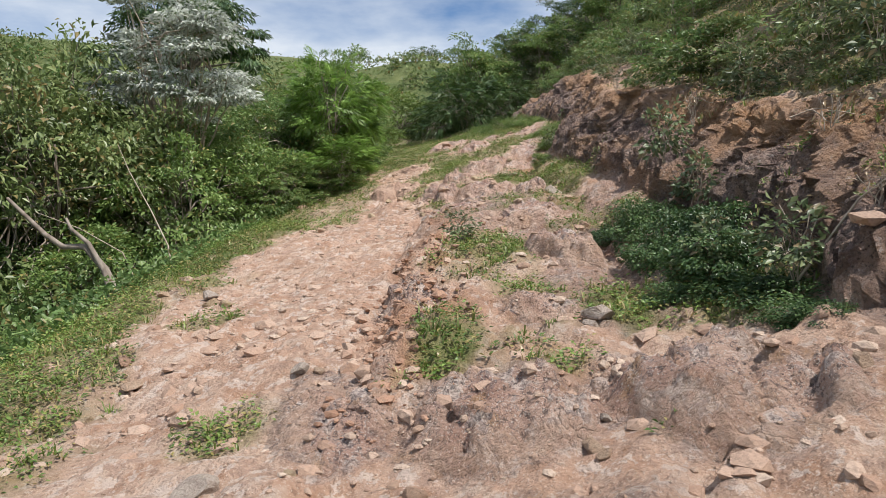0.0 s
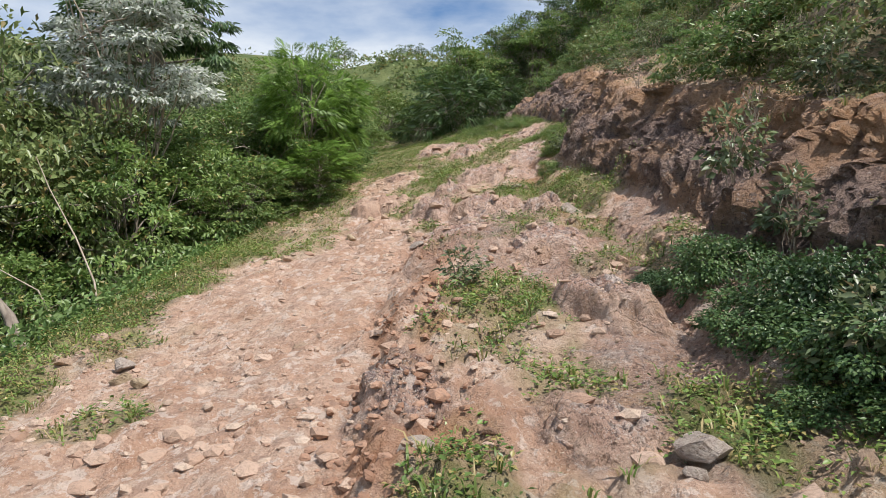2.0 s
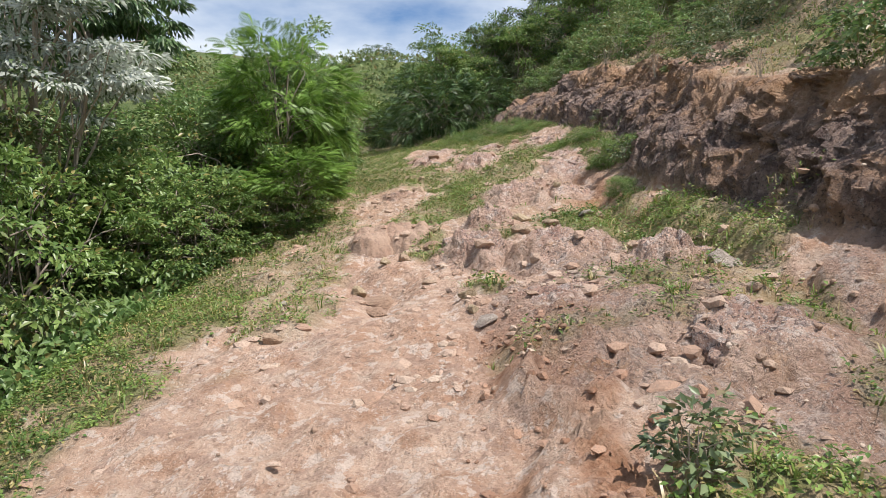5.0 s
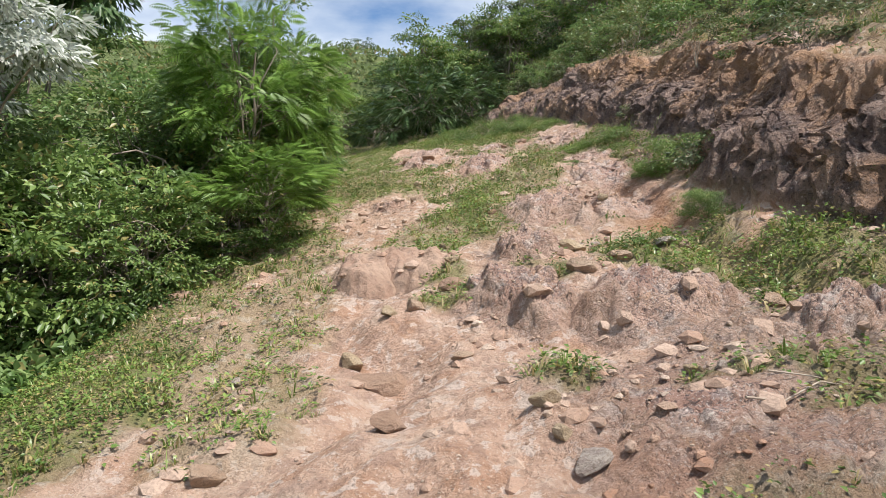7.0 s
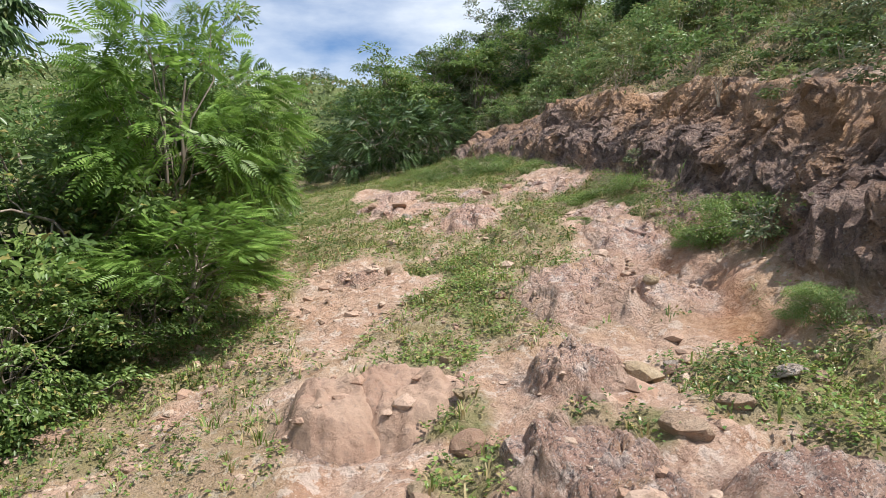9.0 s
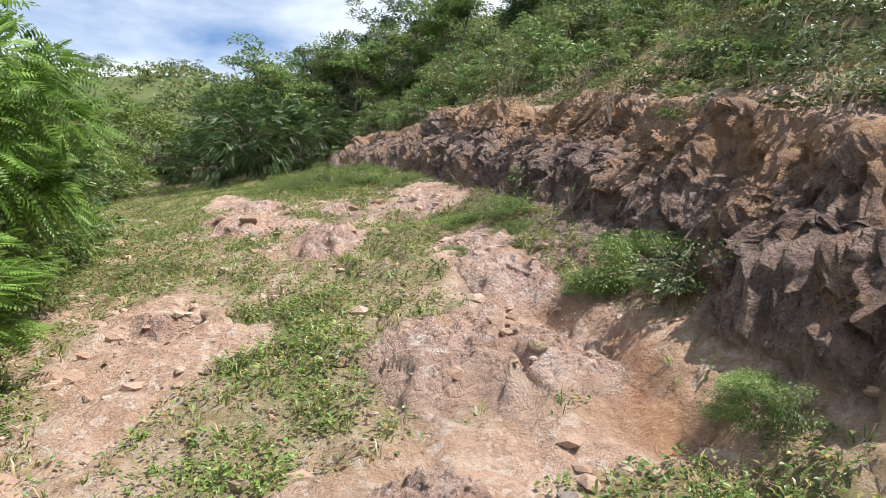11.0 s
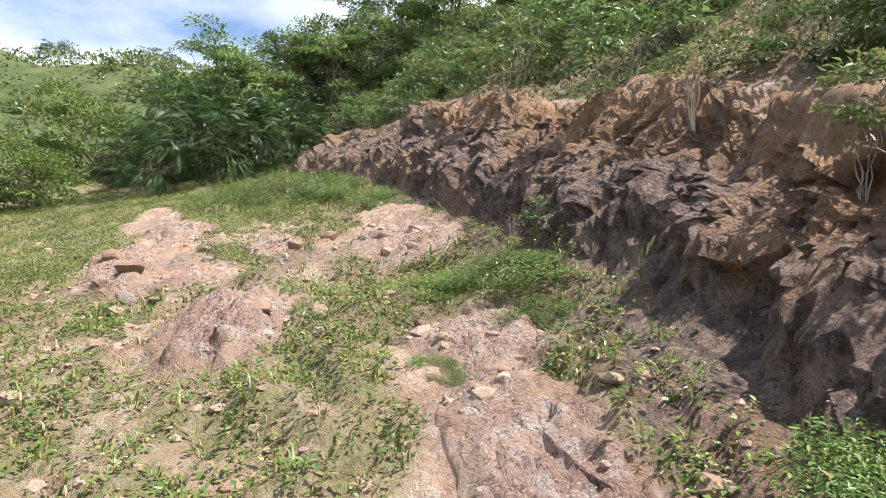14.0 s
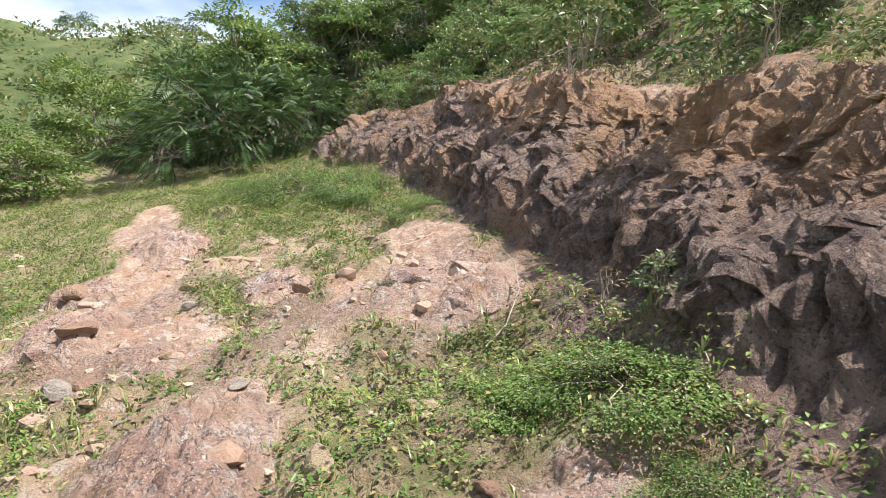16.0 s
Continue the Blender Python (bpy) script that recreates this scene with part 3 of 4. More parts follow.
def greenness(x, y):
    """How thickly green stuff grows, 0 to 1."""
    lip, foot = along(y, LIP_X), bank_line(y)
    ragged = 0.35 * fbm(x * 1.9, y * 1.9, 4, 201)
    g = np.zeros_like(x)
    for px_, py_, rx, ry, w in PATCHES:
        d = np.hypot((x - px_) / rx, (y - py_) / ry)
        g = np.maximum(g, w * smooth(1.15, 0.6, d + ragged * 0.9))
    verge = smooth(0.92 + 0.10 * smooth(6.0, 8.0, y) - 0.24 * smooth(11.0, 13.0, y), 0.1, (x - lip) + ragged * 1.6) * np.where(y < 12.5, 1.0, 0.75)
    g = np.maximum(g, verge)
    field = smooth(12.5, 15.5, y) * np.clip(0.46 + 0.9 * fbm(x * 1.1, y * 0.7, 4, 211), 0, 0.85)
    field = np.maximum(field, smooth(22, 27, y) * 0.75)
    low_field = 0.45 * smooth(0.25, 0.6, fbm(x * 1.3, y * 1.0, 4, 217)) * (x > -0.3)
    g = np.maximum(g, np.maximum(field, low_field))
    for bx, by, rx, ry in BARE:
        d = np.hypot((x - bx) / rx, (y - by) / ry)
        g = g * (1 - 0.92 * smooth(1.1, 0.75, d + ragged * 0.6))
    bare_top = 0.22 * smooth(6.5, 11.0, y) + 0.36 * smooth(12.0, 17.0, y)
    hill = smooth(0.6, 1.25, x - foot - bare_top + 1.4 * ragged) * np.clip(0.85 + 0.6 * fbm(x * 0.7, y * 0.7, 4, 221), 0.4, 1.0)
    face = smooth(-0.05, 0.15, x - foot) * (1 - smooth(0.9, 1.3, x - foot))
    g = np.maximum(g * (1 - smooth(-0.05, 0.2, x - foot)), hill)
    g = np.maximum(g, 0.20 * face * smooth(0.1, 0.5, fbm(x * 1.5, y * 1.5, 3, 225)) * (1 - smooth(9.0, 11.0, y)))
    return g * (1 - 0.93 * rockiness(x, y))


# ---- ground: one sheet to the horizon ----
def axis(parts):
    out = []
    for a, b, step in parts:
        out += list(np.arange(a, b - step * 0.5, step))
    return np.array(out + [parts[-1][1]])


def far_axis(start, end, first):
    v, out, step = start, [], first
    while v < end:
        out.append(v)
        v += step
        step *= 1.35
    return np.array(out + [end])


def near_bank(x, foot):
    return smooth(0.7, 1.2, x - foot) * (1 - smooth(2.2, 3.5, x - foot))


def build_ground():
    right = far_axis(5.6, 2400, 0.15)
    left = -far_axis(3.7, 2400, 0.12)[::-1]
    xs = np.concatenate([left, axis([(-3.6, -1.2, 0.06), (-1.2, 1.9, 0.045), (1.9, 5.5, 0.024)]), right])
    ys = np.concatenate([-far_axis(0.6, 2400, 0.3)[::-1], axis([(-0.5, 20, 0.040), (20, 30, 0.07)]), far_axis(30.2, 2600, 0.3)])
    X, Y = np.meshgrid(xs, ys)
    x, y = X.ravel(), Y.ravel()
    z, face = land(x, y)
    foot = bank_line(y)
    # the face is broken into ribs and hollows
    bend = fbm(y * 0.7, z * 0.7, 3, 300)
    rib = 0.0
    for period, weight in ((0.80, 1.0), (0.31, 0.42), (0.13, 0.16)):
        layer = (z - 0.70 * y) / period + 0.5 * bend * 0.8 / period + 0.25 * fbm(y * 2.2, z * 2.2, 2, 312)
        step = layer - np.floor(layer)
        own = hash01(np.floor(layer), np.floor(layer + y * 0.4), 302)
        rib = rib + weight * smooth(0.0, 0.12, step) * (1 - step) * (0.25 + 0.95 * own)
    cleft = smooth(0.13, 0.0, np.abs(fbm(y * 1.9 + 0.3 * z, z * 0.5, 3, 308)))
    push = face * (0.08 * bend + 0.12 * (rib - 0.35) - 0.10 * cleft + 0.09 * facets(y * 1.9, z * 1.4, 301, 0.5)
                   + 0.058 * facets(y * 4.2 + z, z * 3.0, 304, 0.5) + 0.036 * facets(y * 8.5, z * 6.5, 303, 0.5) + 0.024 * facets(y * 17.0, z * 15.0, 307, 0.5))
    x2 = x - push
    z2 = z + face * 0.05 * fbm(y * 6, x * 6, 3, 305) + near_bank(x, foot) * (0.07 * facets(x * 3, y * 3, 306) + 0.03 * facets(x * 8, y * 8, 309))
    nx, ny = len(xs), len(ys)
    k = (np.arange(ny - 1)[:, None] * nx + np.arange(nx - 1)[None, :]).ravel()
    faces = np.stack([k, k + 1, k + nx + 1, k + nx], 1)
    me = raw_mesh("ground", np.stack([x2, y, z2], 1), faces, GROUND)
    me.polygons.foreach_set("use_smooth", face[faces].max(1) < 0.25)
    near = (np.abs(x) < 40) & (y > -5) & (y < 60)
    green, rock = np.zeros_like(x), np.zeros_like(x)
    green[near] = greenness(x[near], y[near])
    rock[near] = rockiness(x[near], y[near])
    lip = along(y, LIP_X)
    stony = smooth(0.05, 0.4, fbm(x * 0.8, y * 0.8, 4, 311)) * smooth(-0.5, 0.2, x) * 0.65
    rock = np.maximum(rock, stony)
    ramp = smooth(1.1, 0.7, np.hypot((x - 1.85) / 0.55, (y - 15.3) / 1.9) + 0.2 * fbm(x * 3, y * 3, 3, 313))
    rock = np.where(ramp > 0, np.minimum(rock, 1 - 0.65 * ramp), rock)
    lean = bank_width(y)
    brow = smooth(0.42, 0.85, (x - foot) / lean) * (1 - smooth(1.5, 2.4, (x - foot) / lean))
    face_all = np.maximum(face, smooth(-0.12, 0.1, x - foot + 0.30 * smooth(13.5, 16.0, y) * (1 - smooth(18.8, 20.0, y))) * (1 - smooth(0.7, 1.35, (x - foot) / lean + 0.3 * fbm(x * 2, y * 2, 3, 318))))
    far = np.maximum(smooth(28, 42, np.hypot(x, y - 6)), smooth(0.6, 3.0, lip - x) * 0.7)
    off = x - ledge_line(y)
    red = smooth(-0.25, -0.05, off) * (1 - smooth(0.35, 0.75, off)) * smooth(3.0, 4.2, y) * (1 - smooth(9.0, 10.5, y))
    gully = np.exp(-((x - foot + 0.62) / 0.3) ** 2) * smooth(5.0, 6.5, y) * (1 - smooth(15, 16.5, y))
    red = np.maximum(red, gully) * smooth(-0.5, 0.3, fbm(x * 3, y * 3, 3, 331))
    for name, data in (("red", red), ("green", green), ("rock", rock), ("face", face_all), ("brow", brow), ("far", far)):
        me.attributes.new(name, "FLOAT", "POINT").data.foreach_set("value", np.asarray(data, np.float32))
    return tagged(new("ground", me), "eroded pinkish dirt hillside track with a cut rocky bank", "ground", kind="structure")


build_ground()


def pieces(faces, own):
    """Groups of faces that hang together and have the same number."""
    out = []
    for block in np.unique(own):
        group = faces[own == block]
        mark = np.arange(group.max() + 1)
        while True:
            low = mark[group].min(1)
            before = mark.copy()
            for side in range(4):
                np.minimum.at(mark, group[:, side], low)
            if (before == mark).all():
                break
        home = mark[group[:, 0]]
        out += [group[home == h] for h in np.unique(home)]
    return out


def block_mesh(seed):
    """A broken, flat-topped block of bedrock about 1 across."""
    bm = bmesh.new()
    bmesh.ops.create_icosphere(bm, subdivisions=3, radius=0.5)
    r = np.random.default_rng(seed)
    cuts = [(Vector((r.normal(0, 0.14), r.normal(0, 0.14), 1)).normalized(), 0.24)]
    for d in random_dirs(14, r):
        cuts.append((Vector((d[0], d[1], d[2] * 0.5)).normalized(), r.uniform(0.26, 0.42)))
    off = Vector(r.uniform(-50, 50, 3))
    for v in bm.verts:
        p = v.co.copy()
        for d, far in cuts:
            over = p.dot(d) - far
            if over > 0:
                p -= d * over
        v.co = p * (1 + 0.05 * noise.noise(p * 3.0 + off) + 0.045 * noise.noise(p * 8 + off) + 0.022 * noise.noise(p * 19 + off))
    me = bpy.data.meshes.new("rock_block")
    bm.to_mesh(me)
    bm.free()
    me.polygons.foreach_set("use_smooth", [False] * len(me.polygons))
    me.materials.append(ROCK)
    return me


BLOCKS = [block_mesh(700 + i) for i in range(12)]


def build_outcrop(k, o):
    """A draped dome of rock that breaks through the ground."""
    ox, oy, rx, ry, high, turn = o
    n = 62
    u = np.linspace(-1.28, 1.28, n)
    U, V = np.meshgrid(u, u)
    c, s = math.cos(radians(turn)), math.sin(radians(turn))
    x = (ox + U * rx * c - V * ry * s).ravel()
    y = (oy + U * rx * s + V * ry * c).ravel()
    b, r = outcrop_bump(x, y, o, k)
    z = land(x, y)[0] + b
    strata = 0.012 * fbm(x * 3 + z * 14, y * 2, 3, 170 + k)
    z = z + np.where(r < 0.98, strata, 0)
    i = (np.arange(n - 1)[:, None] * n + np.arange(n - 1)[None, :]).ravel()
    f = np.stack([i, i + 1, i + n + 1, i + n], 1)
    keep = (r[f] < 1.12).any(1)
    f = f[keep]
    zc_ = float(land(np.array([ox]), np.array([oy]))[0][0])
    ob = new("rock_outcrop")
    ob.location = (ox, oy, zc_)
    # the blocks between its main cracks
    mu, mv = U.ravel()[f].mean(1), V.ravel()[f].mean(1)
    own = cells(mu * 0.85 + k * 3.7, mv * 0.85, 190 + k)[4]
    points = np.stack([x - ox, y - oy, z - zc_], 1)
    dust = 0.85 * smooth(0.45, 1.0, r + 0.3 * fbm(x * 3, y * 3, 3, 195))
    for faces in pieces(f, own):
        used, g = np.unique(faces, return_inverse=True)
        if len(faces) > 5:
            me = raw_mesh("rock_block", points[used], g.reshape(-1, 4), EARTHY if (ox, oy) in EARTHEN else ROCK)
            me.attributes.new("dust", "FLOAT", "POINT").data.foreach_set("value", np.asarray(dust[used], np.float32))
            part("rock_block", me, ob)
    q = np.random.default_rng(930 + k)
    for b in range(0 if (ox, oy) in EARTHEN else 1 + int(rx * ry * 8)):
        while True:
            bu, bv = q.uniform(-0.8, 0.8, 2)
            if bu * bu + bv * bv < 0.6:
                break
        bx, by = bu * rx * c - bv * ry * s, bu * rx * s + bv * ry * c
        w, l, h = rx * q.uniform(0.7, 1.2), ry * q.uniform(0.6, 1.0), high * q.uniform(1.8, 2.4)
        top = land(np.array([ox + bx]), np.array([oy + by]))[0][0] - zc_ + high * q.uniform(0.45, 0.80) * (1 - 0.3 * (bu * bu + bv * bv))
        block = part("rock_block", BLOCKS[(k * 5 + b + 2) % len(BLOCKS)], ob)
        block.matrix_basis = pose(bx, by, top - 0.34 * h, 9 + q.uniform(-5, 5), -9 + q.uniform(-5, 5), turn + q.uniform(-40, 40)) @ Matrix.Diagonal((w, l, h, 1))
    label = "low weathered purple-grey bedrock slab breaking through the dirt" if high < 0.16 else "rough purple-brown bedrock outcrop with lichen and cracks on the track"
    return tagged(ob, label, "rock", "bedrock outcrops in the track")


for k, o in enumerate(OUTCROPS):
    build_outcrop(k, o)


# ---- loose stones ----
def stone_mesh(seed, material):
    """An angular worn stone about 1 across."""
    bm = bmesh.new()
    bmesh.ops.create_icosphere(bm, subdivisions=3, radius=0.5)
    r = np.random.default_rng(seed)
    cuts = [(Vector(d), r.uniform(0.22, 0.40)) for d in random_dirs(14, r)]
    off = Vector(r.uniform(-50, 50, 3))
    for v in bm.verts:
        p = v.co.copy()
        for d, far in cuts:
            over = p.dot(d) - far
            if over > 0:
                p -= d * over
        p *= 1 + 0.07 * noise.noise(p * 3.2 + off) + 0.03 * noise.noise(p * 9 + off)
        v.co = p
    me = bpy.data.meshes.new("stone")
    bm.to_mesh(me)
    bm.free()
    me.polygons.foreach_set("use_smooth", [False] * len(me.polygons))
    me.materials.append(material)
    return me


STONE_KINDS = [[stone_mesh(10 * a + b, STONES[a]) for b in range(4)] for a in range(4)]
STONE_LABELS = ["tan angular stone lying loose on the dirt track", "pale grey weathered stone lying on the track", "yellowish stone lying among sparse grass", "reddish-brown stone half sunk in the dirt"]
# x, y, width
STONES_A = [(-1.03, 6.95, 0.21), (-0.13, 4.74, 0.26), (0.41, 6.8, 0.16), (1.1, 4.61, 0.26), (1.0, 4.48, 0.13), (1.83, 2.97, 0.13), (-2.19, 4.84, 0.18), (-2.4, 5.15, 0.19), (-2.32, 4.4, 0.13), (-1.12, 3.11, 0.28),
            (0.8, 3.24, 0.1), (0.69, 3.03, 0.13), (0.72, 2.93, 0.1), (-0.11, 2.92, 0.14), (-2.13, 6.68, 0.18), (-2.34, 6.87, 0.18), (-0.9, 4.35, 0.15), (-0.77, 4.34, 0.11), (1.6, 4.36, 0.15), (0.21, 4.87, 0.1),
            (-0.7, 3.16, 0.1), (-1.21, 11.64, 0.24), (-2.45, 7.16, 0.22), (-3.02, 7.33, 0.18), (1.61, 9.92, 0.29)]
STONES_B = [(-1.0, 10.44, 0.22), (-0.29, 10.17, 0.16), (-0.28, 9.96, 0.12), (-0.21, 9.78, 0.17), (-0.75, 12.11, 0.22), (-0.55, 11.13, 0.15), (-1.04, 11.36, 0.40), (0.66, 12.88, 0.35), (0.53, 10.38, 0.12), (0.59, 10.25, 0.09),
            (0.65, 10.15, 0.1), (1.33, 10.99, 0.21), (0.92, 12.97, 0.1), (-0.36, 13.68, 0.14), (-0.94, 12.07, 0.17), (-1.91, 11.54, 0.15), (-2.55, 11.89, 0.13), (-1.83, 10.3, 0.23), (-0.4, 12.63, 0.25), (0.51, 12.12, 0.26)]
STONES_C = [(-0.37, 13.02, 0.17), (1.31, 12.45, 0.19), (1.45, 12.37, 0.14), (0.86, 12.27, 0.19), (-2.68, 14.85, 0.13), (-2.68, 14.41, 0.14), (-0.76, 12.24, 0.11), (0.95, 13.03, 0.11), (1.01, 15.48, 0.15), (-0.42, 16.21, 0.28),
            (0.32, 14.79, 0.14), (0.53, 14.71, 0.1), (1.41, 14.22, 0.16), (0.33, 14.9, 0.15), (1.64, 15.05, 0.15), (0.73, 16.59, 0.22), (-0.48, 15.13, 0.07), (-0.43, 16.71, 0.2), (0.12, 15.94, 0.17), (-0.17, 15.5, 0.08)]
STONES_D = [(1.26, 16.87, 0.15), (1.22, 22.8, 0.3), (1.73, 20.95, 0.2), (1.49, 18.17, 0.21), (2.1, 22.4, 0.31), (0.15, 19.84, 0.24), (0.69, 19.85, 0.12), (2.41, 20.72, 0.28), (2.6, 22.3, 0.18), (0.73, 20.18, 0.1),
            (0.87, 19.9, 0.12), (1.19, 19.29, 0.15), (1.09, 19.18, 0.08), (0.62, 19.87, 0.09), (0.3, 20.0, 0.21), (0.1, 20.66, 0.30), (0.83, 21.78, 0.22), (0.84, 21.35, 0.18), (-0.17, 22.36, 0.30), (0.11, 23.46, 0.13),
            (2.16, 17.89, 0.15), (2.04, 18.57, 0.12), (-1.65, 26.26, 0.38), (5.2, 22.6, 0.40), (5.0, 22.9, 0.3)]
for k, (x, y, w) in enumerate(STONES_A + STONES_B + STONES_C + STONES_D):
    kind_no = (k * 7 + k // 3) % 4
    if (x, y) in ((-1.04, 11.36), (0.1, 20.66), (-0.17, 22.36), (-0.36, 13.02), (5.2, 22.6), (5.0, 22.9)):
        kind_no = 3
    elif (x, y) in ((1.1, 4.61), (-0.13, 4.74), (-1.12, 3.11), (1.61, 9.92)):
        kind_no = 1
    elif (x, y) == (0.51, 12.12):
        kind_no = 0
    elif (x, y) == (0.66, 12.88):
        kind_no = 2
    ob = new("stone", STONE_KINDS[kind_no][(k * 5 + k // 7) % 4])
    z = float(surface(np.array([x]), np.array([y]))[0])
    flat = 0.55 + 0.25 * ((k * 37) % 10) / 10
    ob.matrix_basis = pose(x, y, z + w * flat * (0.12 if w < 0.3 else -0.04), (k * 53) % 24 - 12, (k * 29) % 24 - 8, (k * 97) % 360) @ Matrix.Diagonal((w * 1.1, w * (0.8 + 0.3 * ((k * 13) % 10) / 10), w * flat, 1))
    tagged(ob, STONE_LABELS[kind_no], "stone", "loose stones on the track")


def build_pebbles(count, least, span, power, name, label, a_colour, b_colour, ledge=False):
    """Small stones and crumbs of rock strewn over the dirt."""
    x = rng.uniform(-3.2, 3.0, count)
    y = 0.8 + 25 * rng.uniform(0, 1, count) ** 1.35
    cluster = fbm(x * 1.6, y * 1.6, 3, 401)
    if ledge:
        y = rng.uniform(3.4, 9.6, count)
        x = ledge_line(y) + rng.normal(0.12, 0.20, count)
        cluster = 0.4 + 0.6 * fbm(x * 1.6, y * 1.6, 3, 403)
    ok = (rng.uniform(-0.7, 0.9, count) < cluster) & (greenness(x, y) < 0.85) & (x < bank_line(y) + 0.1)
    x, y = x[ok], y[ok]
    n = len(x)
    size = least + span * rng.uniform(0, 1, n) ** power
    phi = (1 + 5 ** 0.5) / 2
    ico = unit(np.array([(-1, phi, 0), (1, phi, 0), (-1, -phi, 0), (1, -phi, 0), (0, -1, phi), (0, 1, phi), (0, -1, -phi), (0, 1, -phi), (phi, 0, -1), (phi, 0, 1), (-phi, 0, -1), (-phi, 0, 1)], float))
    tri = np.array([(0, 11, 5), (0, 5, 1), (0, 1, 7), (0, 7, 10), (0, 10, 11), (1, 5, 9), (5, 11, 4), (11, 10, 2), (10, 7, 6), (7, 1, 8),
                    (3, 9, 4), (3, 4, 2), (3, 2, 6), (3, 6, 8), (3, 8, 9), (4, 9, 5), (2, 4, 11), (6, 2, 10), (8, 6, 7), (9, 8, 1)])
    shape = ico[None] * rng.uniform(0.65, 1.2, (n, 12, 1))
    stretch = np.stack([rng.uniform(0.8, 1.5, n), rng.uniform(0.7, 1.1, n), rng.uniform(0.45, 0.8, n)], 1)
    a = rng.uniform(0, 6.28, n)
    v = shape * stretch[:, None] * size[:, None, None]
    vx = v[:, :, 0] * np.cos(a)[:, None] - v[:, :, 1] * np.sin(a)[:, None]
    vy = v[:, :, 0] * np.sin(a)[:, None] + v[:, :, 1] * np.cos(a)[:, None]
    z = surface(x, y) + size * np.where(size > 0.03, -0.12, 0.1)
    V = np.stack([vx + x[:, None], vy + y[:, None], v[:, :, 2] + z[:, None]], 2).reshape(-1, 3)
    F = (np.arange(n)[:, None, None] * 12 + tri[None]).reshape(-1, 3)
    m = Nodes(name)
    r = m.node("ShaderNodeNewGeometry").outputs["Random Per Island"]
    c = m.mix(r, a_colour, b_colour)
    c = m.mix(m.range(m.noise(60, 4), 0.5, 0.65, 0, 0.5), c, (0.25, 0.18, 0.14))
    me = raw_mesh(name, V, F, m.surface(c, 0.92, m.bump(m.noise(45, 6, 0.7), 0.8, 0.02)), True)
    tagged(new(name, me), label, name, kind="stuff")


build_pebbles(11000, 0.008, 0.045, 4.5, "pebbles", "small tan pebbles and rock crumbs strewn over the dirt", (0.36, 0.24, 0.17), (0.60, 0.47, 0.37))
build_pebbles(4500, 0.02, 0.075, 2.2, "clods", "dusty clods of packed pinkish earth on the track", (0.40, 0.255, 0.18), (0.53, 0.39, 0.30))

build_pebbles(900, 0.010, 0.045, 3.0, "earth_crumbs", "crumbling reddish-brown earth along the worn ledge", (0.30, 0.165, 0.105), (0.47, 0.29, 0.20), True)


# ---- grass and weeds ----
def scatter(count, each, reach, x0, x1, y0, y1, bias, hill=None):
    """Feet of blades or leaves, gathered in tufts."""
    m = count // each
    x = rng.uniform(x0, x1, m)
    y = y0 + (y1 - y0) * rng.uniform(0, 1, m) ** bias
    g = greenness(x, y)
    ok = rng.uniform(0.10, 1, m) < g
    if hill is not None:
        ok &= (x > bank_line(y) + 0.7) == hill
    x, y, g = np.repeat(x[ok], each), np.repeat(y[ok], each), np.repeat(g[ok], each)
    size = np.repeat(rng.uniform(0.5, 1.6, ok.sum()), each)
    n = len(x)
    a, d = rng.uniform(0, 6.28, n), reach * size * rng.uniform(0, 1, n) ** 0.7
    return x + np.cos(a) * d, y + np.sin(a) * d, a, d / (reach * size), size, g


def build_grass(count):
    x, y, a, out, size, g = scatter(count, 8, 0.035, -4.6, 7.5, 1.0, 32, 1.25)
    n = len(x)
    z = surface(x, y)
    tall = (0.03 + 0.075 * rng.uniform(0, 1, n) ** 2) * (0.6 + 0.45 * size)
    way = np.stack([np.cos(a), np.sin(a), np.zeros(n)], 1)
    lean = (0.2 + 1.0 * out * rng.uniform(0.5, 1.3, n))[:, None]
    base = np.stack([x, y, z - 0.01], 1)
    side = np.stack([-np.sin(a), np.cos(a), np.zeros(n)], 1) * (0.003 + 0.004 * rng.uniform(0, 1, n))[:, None]
    t = tall[:, None]
    mid = base + np.array([0, 0, 1.0]) * t * 0.62 + way * t * lean * 0.35
    tip = base + np.array([0, 0, 1.0]) * t * (1.0 - 0.25 * lean) + way * t * lean
    V = np.stack([base - side, base + side, mid - side * 0.8, mid + side * 0.8, tip], 1).reshape(-1, 3)
    k = np.arange(n)[:, None] * 5
    F = np.concatenate([k + np.array([[0, 1, 3]]), k + np.array([[0, 3, 2]]), k + np.array([[2, 3, 4]])], 1).reshape(-1, 3)
    tagged(new("grass", raw_mesh("grass", V, F, BLADE)), "short green and straw-coloured grass in patches", "grass", kind="stuff")


